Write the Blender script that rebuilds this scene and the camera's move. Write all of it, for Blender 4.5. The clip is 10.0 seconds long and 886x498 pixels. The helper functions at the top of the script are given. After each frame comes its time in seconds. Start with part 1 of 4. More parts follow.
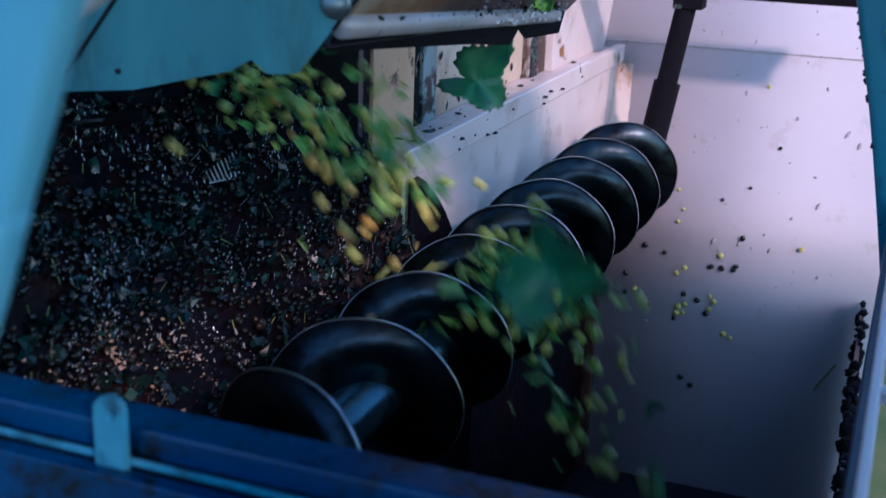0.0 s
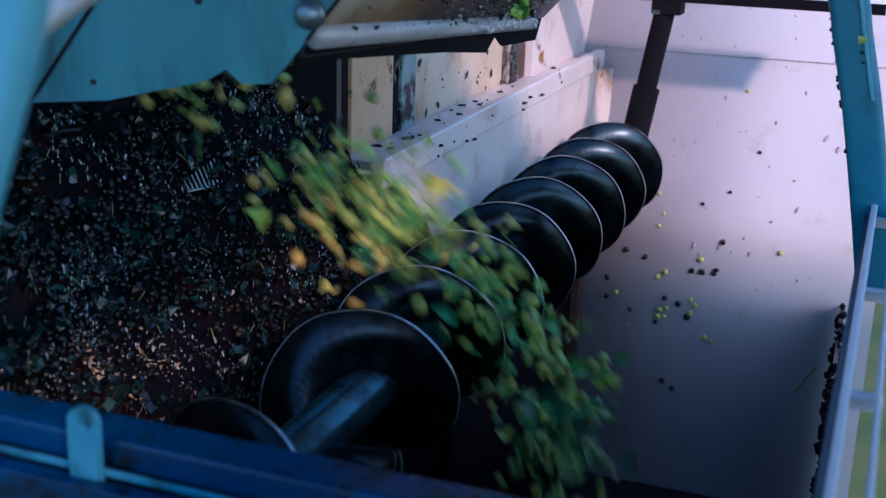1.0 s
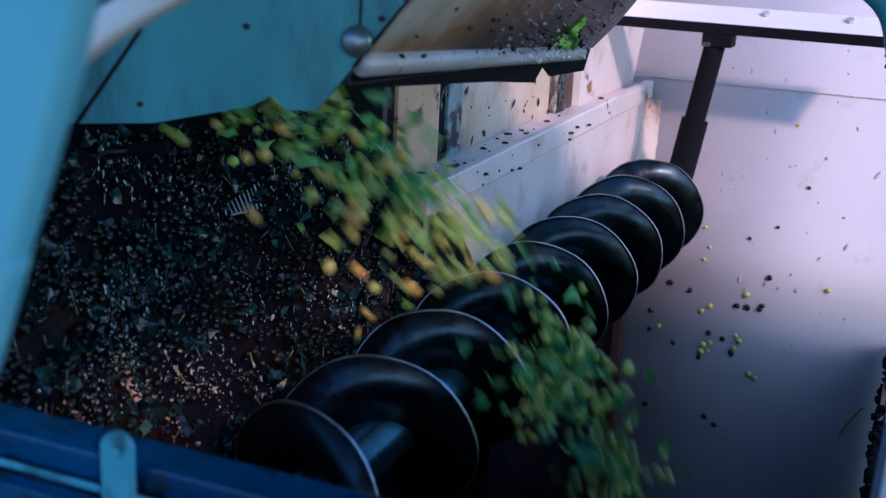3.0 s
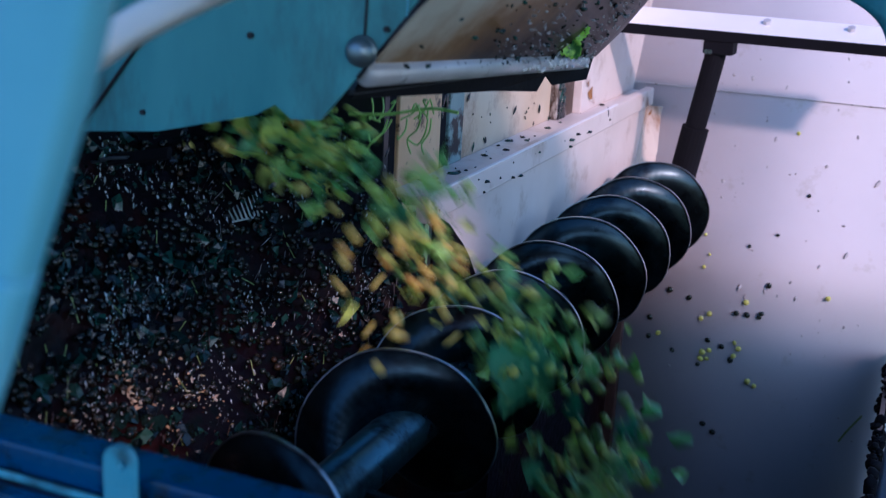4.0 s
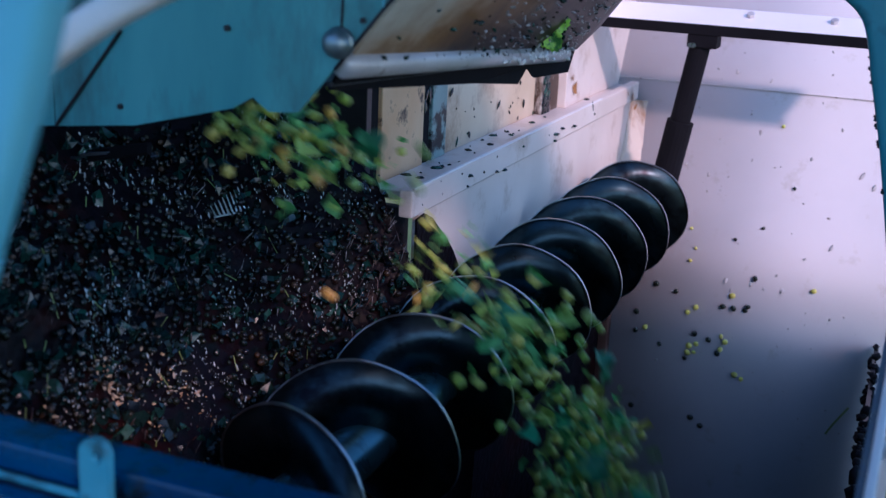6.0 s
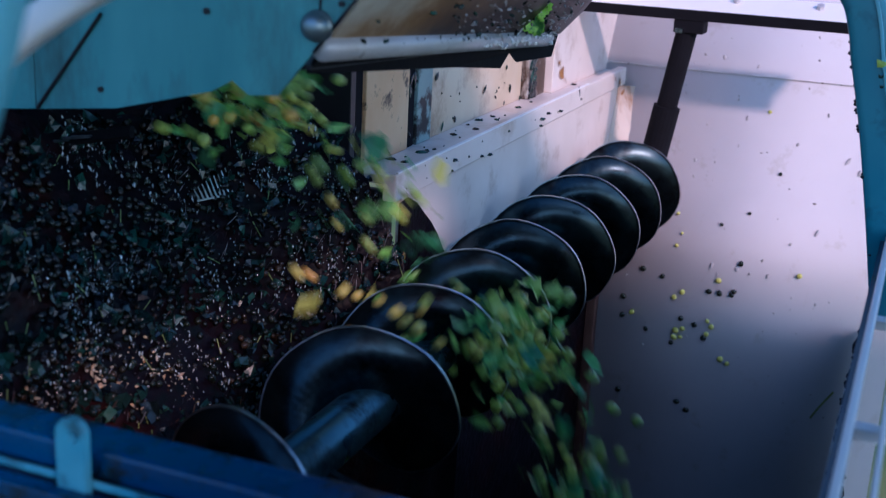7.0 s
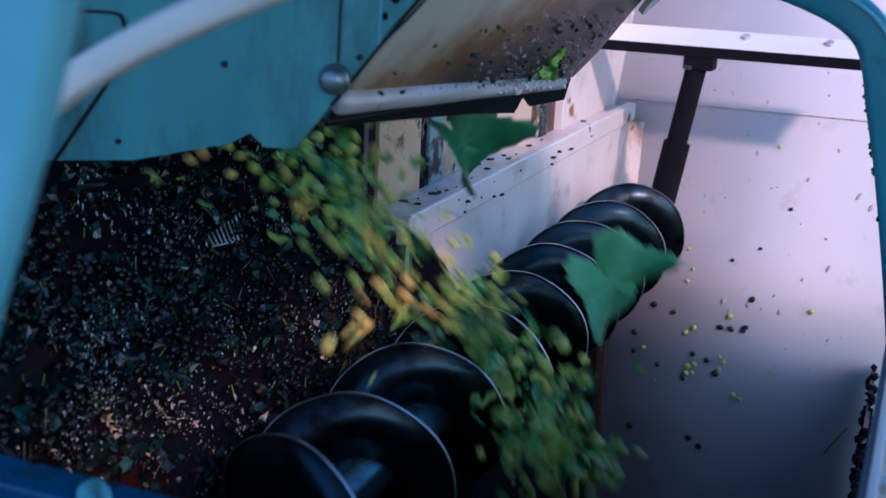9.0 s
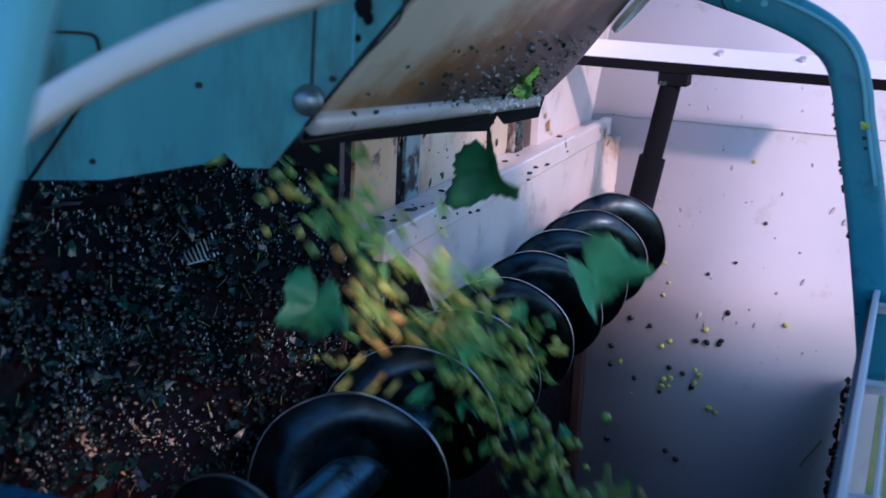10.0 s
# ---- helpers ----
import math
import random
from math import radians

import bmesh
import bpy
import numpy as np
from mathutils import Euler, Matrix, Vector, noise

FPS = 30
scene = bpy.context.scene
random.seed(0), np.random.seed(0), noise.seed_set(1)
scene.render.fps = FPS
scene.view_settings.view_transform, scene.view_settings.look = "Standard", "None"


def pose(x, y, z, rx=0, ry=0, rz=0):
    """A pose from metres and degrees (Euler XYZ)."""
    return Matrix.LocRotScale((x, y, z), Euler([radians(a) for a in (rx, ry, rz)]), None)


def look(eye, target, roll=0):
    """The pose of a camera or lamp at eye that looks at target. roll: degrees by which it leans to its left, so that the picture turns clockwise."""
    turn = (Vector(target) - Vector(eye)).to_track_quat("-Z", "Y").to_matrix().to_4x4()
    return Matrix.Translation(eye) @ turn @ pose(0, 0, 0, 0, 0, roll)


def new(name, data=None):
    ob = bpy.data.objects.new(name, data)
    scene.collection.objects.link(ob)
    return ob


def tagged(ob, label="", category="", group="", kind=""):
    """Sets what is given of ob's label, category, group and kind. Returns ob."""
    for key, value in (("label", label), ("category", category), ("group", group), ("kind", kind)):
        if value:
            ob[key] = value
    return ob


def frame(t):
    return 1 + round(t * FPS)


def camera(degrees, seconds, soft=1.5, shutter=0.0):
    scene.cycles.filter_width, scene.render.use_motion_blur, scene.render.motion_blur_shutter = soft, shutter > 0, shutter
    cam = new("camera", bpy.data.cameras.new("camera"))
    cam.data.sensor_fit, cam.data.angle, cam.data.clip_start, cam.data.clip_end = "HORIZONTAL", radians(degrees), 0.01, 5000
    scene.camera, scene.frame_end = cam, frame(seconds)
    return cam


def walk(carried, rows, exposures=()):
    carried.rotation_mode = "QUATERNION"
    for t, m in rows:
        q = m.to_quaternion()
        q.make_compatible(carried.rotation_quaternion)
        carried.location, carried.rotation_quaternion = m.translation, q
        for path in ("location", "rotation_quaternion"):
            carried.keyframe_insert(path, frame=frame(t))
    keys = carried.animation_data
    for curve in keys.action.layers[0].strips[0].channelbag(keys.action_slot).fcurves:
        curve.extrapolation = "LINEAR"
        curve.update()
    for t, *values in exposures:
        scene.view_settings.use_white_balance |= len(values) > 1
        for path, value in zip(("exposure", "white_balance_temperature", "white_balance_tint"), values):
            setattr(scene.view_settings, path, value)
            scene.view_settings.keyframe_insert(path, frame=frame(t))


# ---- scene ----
cam = camera(40.0, 10.0, 1.2, 0.9)
cam.data.dof.use_dof, cam.data.dof.focus_distance, cam.data.dof.aperture_fstop = True, 2.6, 4.5
PATH = [
    (0, (0.736, -1.574, 1.75), (0.055, 0.209, 1.152), 2.0),
    (0.5, (0.74, -1.571, 1.751), (0.074, 0.224, 1.173), 2.4),
    (1, (0.752, -1.575, 1.758), (0.091, 0.218, 1.167), 1.8),
    (1.5, (0.753, -1.57, 1.759), (0.099, 0.238, 1.209), 2.9),
    (2, (0.744, -1.561, 1.759), (0.068, 0.231, 1.183), 2.3),
    (2.5, (0.75, -1.557, 1.757), (0.023, 0.222, 1.2), 2.3),
    (4, (0.734, -1.552, 1.77), (0.006, 0.228, 1.219), 3.1),
    (4.5, (0.737, -1.543, 1.768), (0.012, 0.244, 1.238), 2.5),
    (5, (0.743, -1.552, 1.768), (0.025, 0.238, 1.239), 2.7),
    (5.5, (0.741, -1.545, 1.764), (0.022, 0.242, 1.224), 2.7),
    (7, (0.77, -1.548, 1.76), (0.07, 0.235, 1.187), 2.9),
    (7.5, (0.762, -1.541, 1.763), (0.043, 0.234, 1.187), 1.8),
    (8, (0.766, -1.539, 1.767), (0.057, 0.247, 1.215), 2.5),
    (8.5, (0.756, -1.543, 1.782), (0.022, 0.233, 1.228), 2.5),
    (9, (0.749, -1.544, 1.789), (0.034, 0.247, 1.258), 2.5),
    (9.5, (0.743, -1.548, 1.796), (0.047, 0.252, 1.272), 2.8),
    (10, (0.76, -1.549, 1.802), (0.073, 0.258, 1.291), 2.6),
]
walk(cam, [(t, look(eye, target, roll)) for t, eye, target, roll in PATH],
     [(0, -0.46, 4440, 8.5), (10, -0.46, 4440, 8.5)])

# ---- light ----
SUN_AZ, SUN_EL = radians(-42), radians(29)   # azimuth from +x towards +y
world = bpy.data.worlds.new("world")
scene.world = world
world.use_nodes = True
wn = world.node_tree.nodes
sky = wn.new("ShaderNodeTexSky")
sky.sky_type, sky.sun_disc = "NISHITA", False
sky.sun_elevation, sky.sun_rotation = SUN_EL, radians(90) - SUN_AZ
world.node_tree.links.new(sky.outputs[0], wn["Background"].inputs[0])
wn["Background"].inputs[1].default_value = 0.25
sun = new("sun", bpy.data.lights.new("sun", "SUN"))
sun.data.energy, sun.data.angle, sun.data.color = 4.7, radians(3.5), (1.0, 0.51, 0.36)
sun.matrix_world = look((math.cos(SUN_AZ) * math.cos(SUN_EL) * 9, math.sin(SUN_AZ) * math.cos(SUN_EL) * 9, math.sin(SUN_EL) * 9), (0, 0, 0))


# ---- materials ----
def material(name, ramp, rough=0.5, metal=0.0, scale=8.0, bump=0.1, bump_scale=60.0, stain=None, stain_scale=3.0,
             stain_at=(0.55, 0.7), island=False, rough_var=0.15, coat=0.0, stretch=(1, 1, 1)):
    """A surface whose colour runs through ramp by noise (or by piece), with stains of one more colour, relief and uneven gloss."""
    m = bpy.data.materials.new(name)
    m.use_nodes = True
    n, l = m.node_tree.nodes, m.node_tree.links
    b = n["Principled BSDF"]
    tc = n.new("ShaderNodeTexCoord")
    mp = n.new("ShaderNodeMapping")
    mp.inputs["Scale"].default_value = stretch
    l.new(tc.outputs["Object"], mp.inputs[0])
    ns = n.new("ShaderNodeTexNoise")
    ns.inputs["Scale"].default_value, ns.inputs["Detail"].default_value = scale, 6
    l.new(mp.outputs[0], ns.inputs["Vector"])
    cr = n.new("ShaderNodeValToRGB")
    els = cr.color_ramp.elements
    lo, hi = (0.0, 1.0) if island else (0.3, 0.7)
    for k, c in enumerate(ramp):
        p = lo + (hi - lo) * k / max(1, len(ramp) - 1)
        e = els[k] if k < 2 else els.new(p)
        e.position, e.color = p, (*c, 1)
    if island:
        ge = n.new("ShaderNodeNewGeometry")
        l.new(ge.outputs["Random Per Island"], cr.inputs[0])
    else:
        l.new(ns.outputs["Fac"], cr.inputs[0])
    colour = cr.outputs[0]
    if stain:
        s2 = n.new("ShaderNodeTexNoise")
        s2.inputs["Scale"].default_value, s2.inputs["Detail"].default_value, s2.inputs["Roughness"].default_value = stain_scale, 9, 0.68
        l.new(mp.outputs[0], s2.inputs["Vector"])
        r2 = n.new("ShaderNodeMapRange")
        r2.inputs[1].default_value, r2.inputs[2].default_value = stain_at
        l.new(s2.outputs["Fac"], r2.inputs[0])
        mx = n.new("ShaderNodeMix")
        mx.data_type = "RGBA"
        l.new(r2.outputs[0], mx.inputs[0])
        l.new(colour, mx.inputs[6])
        mx.inputs[7].default_value = (*stain, 1)
        colour = mx.outputs[2]
    l.new(colour, b.inputs["Base Color"])
    rr = n.new("ShaderNodeMapRange")
    rr.inputs[3].default_value, rr.inputs[4].default_value = max(0.03, rough - rough_var), min(1, rough + rough_var)
    l.new(ns.outputs["Fac"], rr.inputs[0])
    l.new(rr.outputs[0], b.inputs["Roughness"])
    b.inputs["Metallic"].default_value = metal
    b.inputs["Coat Weight"].default_value = coat
    b.inputs["Coat Roughness"].default_value = 0.08
    if bump:
        nb = n.new("ShaderNodeTexNoise")
        nb.inputs["Scale"].default_value, nb.inputs["Detail"].default_value = bump_scale, 4
        l.new(mp.outputs[0], nb.inputs["Vector"])
        bp = n.new("ShaderNodeBump")
        bp.inputs["Strength"].default_value, bp.inputs["Distance"].default_value = bump, 0.004
        l.new(nb.outputs["Fac"], bp.inputs["Height"])
        l.new(bp.outputs[0], b.inputs["Normal"])
    return m


M_WHITE = material("worn white painted steel", [(0.66, 0.60, 0.55), (0.76, 0.70, 0.66)], 0.4, 0, 5, 0.06, 30, (0.34, 0.25, 0.16), 6.0, (0.54, 0.80))
M_CREAM = material("grimy cream paint", [(0.58, 0.48, 0.33), (0.68, 0.60, 0.46)], 0.45, 0, 5, 0.1, 40, (0.22, 0.12, 0.05), 7.0, (0.50, 0.74))
M_SPECK = material("dried grey pulp", [(0.32, 0.32, 0.34), (0.46, 0.45, 0.46)], 0.6, 0, 40, 0.2, 90)
M_SHAFT = material("wet steel tube", [(0.08, 0.16, 0.20), (0.15, 0.25, 0.29)], 0.3, 0.85, 10, 0.08, 40, (0.02, 0.025, 0.03), 9, (0.52, 0.68))
M_LEAFBRIGHT = material("fresh yellow-green leaf", [(0.28, 0.60, 0.05), (0.42, 0.70, 0.08)], 0.45, 0, 20, 0.25, 60, (0.05, 0.16, 0.03), 14.0, (0.56, 0.62))
M_FRONT = material("grimy galvanised plate", [(0.075, 0.25, 0.29), (0.17, 0.43, 0.45)], 0.45, 0.1, 6, 0.08, 40, (0.05, 0.10, 0.11), 8.0, (0.46, 0.72), stretch=(1, 1, 0.35))
M_ENDWALL = material("satin stainless sheet", [(0.50, 0.50, 0.54), (0.57, 0.56, 0.60)], 0.74, 0.4, 3, 0.03, 14, (0.36, 0.33, 0.29), 9.0, (0.60, 0.85), rough_var=0.08)
M_DIRTY = material("splashed cream paint", [(0.60, 0.36, 0.16), (0.70, 0.50, 0.30)], 0.5, 0, 6, 0.1, 40, (0.06, 0.03, 0.02), 13.0, (0.56, 0.64))
M_RUST = material("rust-streaked white paint", [(0.55, 0.53, 0.48), (0.66, 0.65, 0.62)], 0.45, 0, 6, 0.1, 50, (0.05, 0.028, 0.015), 7.0, (0.44, 0.56), stretch=(1, 1, 0.5))


def panel_material():
    """White paint that juice has stained orange-brown, then nearly black, from the lower far corner up."""
    m = material("juice-stained cream paint", [(0.66, 0.62, 0.50), (0.76, 0.72, 0.62)], 0.4, 0, 6, 0.1, 50)
    n, l = m.node_tree.nodes, m.node_tree.links
    b = n["Principled BSDF"]
    clean = b.inputs["Base Color"].links[0].from_socket
    tc = n.new("ShaderNodeTexCoord")
    dot = n.new("ShaderNodeVectorMath")
    dot.operation = "DOT_PRODUCT"
    dot.inputs[1].default_value = (0, 0.34, -1.0)
    l.new(tc.outputs["Object"], dot.inputs[0])
    ns = n.new("ShaderNodeTexNoise")
    ns.inputs["Scale"].default_value, ns.inputs["Detail"].default_value, ns.inputs["Roughness"].default_value = 9, 9, 0.65
    l.new(tc.outputs["Object"], ns.inputs["Vector"])
    ma = n.new("ShaderNodeMath")
    ma.operation = "MULTIPLY_ADD"
    ma.inputs[1].default_value = 0.22
    l.new(ns.outputs["Fac"], ma.inputs[0])
    l.new(dot.outputs["Value"], ma.inputs[2])
    colour = clean
    for lo, hi, c in ((-1.57, -1.46, (0.32, 0.17, 0.045)), (-1.49, -1.36, (0.026, 0.013, 0.012))):
        r = n.new("ShaderNodeMapRange")
        r.inputs[1].default_value, r.inputs[2].default_value = lo, hi
        l.new(ma.outputs[0], r.inputs[0])
        mx = n.new("ShaderNodeMix")
        mx.data_type = "RGBA"
        l.new(r.outputs[0], mx.inputs[0])
        l.new(colour, mx.inputs[6])
        mx.inputs[7].default_value = (*c, 1)
        colour = mx.outputs[2]
    l.new(colour, b.inputs["Base Color"])
    return m


M_PANEL = panel_material()
M_GALV = material("galvanised steel", [(0.30, 0.52, 0.56), (0.42, 0.66, 0.68)], 0.45, 0.15, 9, 0.06, 40, (0.16, 0.15, 0.13), 7.0, (0.64, 0.78))
M_STRIP = material("blotched grey steel", [(0.20, 0.30, 0.30), (0.32, 0.42, 0.40)], 0.5, 0.1, 9, 0.08, 40, (0.012, 0.012, 0.014), 11.0, (0.50, 0.58))
M_BLUE = material("blue enamel paint", [(0.001, 0.020, 0.09), (0.004, 0.048, 0.155)], 0.25, 0, 7, 0.3, 90, (0.001, 0.006, 0.016), 16.0, (0.48, 0.62))
M_MIDBLUE = material("sea-blue enamel paint", [(0.06, 0.25, 0.38), (0.11, 0.34, 0.47)], 0.35, 0, 5, 0.08, 60, (0.015, 0.05, 0.09), 7.0, (0.52, 0.72))
M_NAVY = material("dirty dark blue enamel", [(0.003, 0.016, 0.06), (0.006, 0.028, 0.09)], 0.4, 0, 9, 0.15, 90, (0.008, 0.008, 0.010), 14.0, (0.52, 0.64))
M_PALEBLUE = material("pale blue enamel paint", [(0.21, 0.54, 0.70), (0.27, 0.61, 0.77)], 0.35, 0, 5, 0.06, 60, (0.08, 0.16, 0.20), 12.0, (0.66, 0.78))
M_LUG = material("worn blue lug paint", [(0.045, 0.22, 0.36), (0.08, 0.30, 0.44)], 0.4, 0, 16, 0.15, 90, (0.02, 0.08, 0.13), 22.0, (0.50, 0.66))
M_PALE = material("chalky white enamel", [(0.82, 0.81, 0.82), (0.88, 0.87, 0.88)], 0.35, 0, 5, 0.04, 60, (0.4, 0.36, 0.33), 10.0, (0.68, 0.8))
M_BEIGE = material("weathered beige paint", [(0.50, 0.42, 0.34), (0.62, 0.55, 0.48)], 0.45, 0, 6, 0.1, 50, (0.25, 0.13, 0.05), 9.0, (0.46, 0.62), stretch=(1, 1, 0.3))
M_RUSTSPOT = material("rust", [(0.22, 0.10, 0.03), (0.34, 0.18, 0.06)], 0.8, 0, 40, 0.4, 120)
M_BROWN = material("juice-stained steel", [(0.06, 0.03, 0.025), (0.12, 0.06, 0.045)], 0.5, 0, 10, 0.1, 60)
M_BLACK = material("matte black", [(0.004, 0.004, 0.006), (0.008, 0.008, 0.012)], 0.85, 0.0, 12, 0.2, 70)
M_BLACK.node_tree.nodes["Principled BSDF"].inputs["Specular IOR Level"].default_value = 0.15
M_DARK = material("wet blackened steel", [(0.012, 0.013, 0.02), (0.03, 0.03, 0.04)], 0.4, 0.3, 12, 0.15, 70)
M_FLIGHT = material("juice-wet dark steel", [(0.022, 0.036, 0.048), (0.055, 0.082, 0.096)], 0.30, 0.9, 10, 0.1, 40, (0.008, 0.008, 0.012), 9, (0.48, 0.66))
M_EDGE = material("bright worn steel", [(0.34, 0.38, 0.42), (0.52, 0.55, 0.58)], 0.36, 1.0, 40, 0.05, 90, (0.08, 0.09, 0.10), 12, (0.50, 0.70))
M_PIPE = material("scuffed grey paint", [(0.45, 0.44, 0.45), (0.58, 0.57, 0.58)], 0.35, 0.2, 14, 0.1, 70, (0.12, 0.09, 0.07), 22, (0.6, 0.68))
# Near-black stands in for shade on the heap and the lower side sheet.
M_MASH = material("near-black mash, shade in colour", [(0.003, 0.0025, 0.006), (0.006, 0.004, 0.007), (0.003, 0.006, 0.007)], 0.4, 0, 30, 0.9, 55, (0.028, 0.005, 0.003), 3.0, (0.53, 0.68), rough_var=0.2)
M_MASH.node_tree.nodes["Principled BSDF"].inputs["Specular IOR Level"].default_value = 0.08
# Grape colours dimmed to the heap's shade; also used for bruised grapes.
M_PILE = material("wet grapes, shade in colour", [(0.005, 0.009, 0.009), (0.008, 0.014, 0.010), (0.007, 0.006, 0.010), (0.014, 0.022, 0.012), (0.014, 0.008, 0.007), (0.010, 0.02, 0.016), (0.035, 0.02, 0.010)], 0.16, 0, 60, 0.2, 120, island=True, coat=0.1, rough_var=0.08)
# Orange tones carry the warm sun that catches the pulp.
M_PULP = material("pale grape pulp, warm sun in colour", [(0.50, 0.30, 0.12), (0.60, 0.48, 0.30), (0.40, 0.20, 0.07), (0.56, 0.52, 0.42), (0.30, 0.24, 0.08)], 0.15, 0, 60, 0.1, 120, island=True, coat=1.0)
# Pale base stands in for small wet highlights.
M_DROP = material("pale gloss for wet glints", [(0.50, 0.58, 0.60), (0.66, 0.72, 0.74), (0.28, 0.36, 0.34)], 0.06, 0.3, 60, 0.05, 120, island=True, coat=1.0, rough_var=0.03)
M_STRING = material("wet grape skins and strings", [(0.03, 0.04, 0.05), (0.12, 0.12, 0.14), (0.08, 0.035, 0.025), (0.02, 0.03, 0.03), (0.26, 0.26, 0.28), (0.10, 0.06, 0.03)], 0.12, 0, 60, 0.1, 120, island=True, coat=0.3)
M_BERRY = material("ripe yellow-green grapes", [(0.36, 0.56, 0.07), (0.56, 0.68, 0.10), (0.24, 0.46, 0.09), (0.70, 0.68, 0.12)], 0.25, 0, 60, 0.05, 120, island=True, coat=0.3)
# Amber share stands in for warm sunlight on the falling grapes.
M_AMBERS = material("ripe grapes, amber for sun", [(0.80, 0.54, 0.10), (0.56, 0.58, 0.12), (0.86, 0.44, 0.08), (0.40, 0.50, 0.10), (0.72, 0.60, 0.14)], 0.25, 0, 60, 0.05, 120, island=True, coat=0.3)
M_BRIGHT = material("squashed grape skin", [(0.50, 0.55, 0.08), (0.62, 0.60, 0.14)], 0.3, 0, 60, 0.1, 120, coat=0.4)
M_GRAPE = material("ripe green grape skin", [(0.20, 0.36, 0.10), (0.40, 0.50, 0.13)], 0.25, 0, 40, 0.05, 120, coat=0.3)
# Amber tone paints single grapes as sunlit, like the sprays.
M_AMBER = material("grape skin tinted for sun", [(0.60, 0.36, 0.07), (0.75, 0.48, 0.12)], 0.25, 0, 40, 0.05, 120, coat=0.3)
M_LEAF = material("vine leaf green", [(0.035, 0.16, 0.08), (0.07, 0.25, 0.10), (0.03, 0.13, 0.08)], 0.42, 0, 14, 0.3, 60, island=False)
# Lighter copy of the leaf green, for leaves lit from behind.
M_LEAFPALE = material("leaf green lightened for backlight", [(0.11, 0.36, 0.15), (0.18, 0.46, 0.20), (0.08, 0.29, 0.12)], 0.5, 0, 14, 0.3, 60)
# Leaf greens dimmed to the heap's shade; also serves dark pulp clots.
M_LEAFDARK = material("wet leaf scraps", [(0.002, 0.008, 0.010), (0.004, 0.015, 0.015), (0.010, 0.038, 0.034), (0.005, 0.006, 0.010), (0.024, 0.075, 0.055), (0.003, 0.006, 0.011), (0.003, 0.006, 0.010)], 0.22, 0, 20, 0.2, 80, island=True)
M_SCRAP = material("torn green leaf scraps", [(0.08, 0.32, 0.12), (0.26, 0.54, 0.09), (0.10, 0.38, 0.18), (0.48, 0.62, 0.09), (0.18, 0.46, 0.12), (0.72, 0.62, 0.10)], 0.4, 0, 20, 0.2, 80, island=True)
M_STEM = material("green grape stems", [(0.16, 0.24, 0.06), (0.24, 0.30, 0.10)], 0.5, 0, 30, 0.1, 80)
M_STALK = material("fresh green grape stalk", [(0.28, 0.50, 0.10), (0.42, 0.62, 0.16)], 0.45, 0, 30, 0.1, 80)
M_GRASS = material("summer grass", [(0.05, 0.11, 0.02), (0.12, 0.17, 0.04), (0.20, 0.20, 0.07)], 0.8, 0, 1.5, 0.5, 30)
M_DOME = material("dull zinc bolt", [(0.22, 0.28, 0.32), (0.34, 0.40, 0.44)], 0.42, 0.8, 20, 0.1, 60, (0.08, 0.09, 0.10), 40, (0.55, 0.7))
M_CHROME = material("polished bolt steel", [(0.55, 0.56, 0.58), (0.66, 0.67, 0.68)], 0.16, 1.0, 20, 0.03, 60)


# ---- builders ----
def mesh_of(name, bm, mat, smooth=False):
    me = bpy.data.meshes.new(name)
    bmesh.ops.recalc_face_normals(bm, faces=bm.faces)
    bm.to_mesh(me)
    bm.free()
    me.materials.append(mat)
    if smooth:
        for p in me.polygons:
            p.use_smooth = True
    return me


def part(name, bm, mat, parent=None, label="", smooth=False):
    ob = new(name, mesh_of(name, bm, mat, smooth))
    ob.parent = parent
    return tagged(ob, label)


def empty(name, at=(0, 0, 0)):
    ob = new(name)
    ob.location = at
    return ob


def box(bm, lo, hi, bevel=0.002, rot=None):
    r = bmesh.ops.create_cube(bm, size=1)
    size = Vector(hi) - Vector(lo)
    mid = (Vector(hi) + Vector(lo)) / 2
    for v in r["verts"]:
        v.co = Vector(v.co[i] * size[i] for i in range(3))
        if rot:
            v.co = rot @ v.co
        v.co += mid
    if bevel:
        es = list({e for v in r["verts"] for e in v.link_edges})
        bmesh.ops.bevel(bm, geom=es, offset=bevel, segments=2, affect="EDGES", profile=0.5)
    return bm


def sheet(bm, corners, thick):
    """A plate with the given outline, thick metres deep along its back."""
    c = [Vector(p) for p in corners]
    nrm = Vector((0, 0, 0))
    for i in range(len(c)):
        nrm += c[i].cross(c[(i + 1) % len(c)])
    nrm.normalize()
    a = [bm.verts.new(p) for p in c]
    b = [bm.verts.new(p - nrm * thick) for p in c]
    bm.faces.new(a)
    bm.faces.new(list(reversed(b)))
    for i in range(len(c)):
        j = (i + 1) % len(c)
        bm.faces.new((a[j], a[i], b[i], b[j]))
    return bm


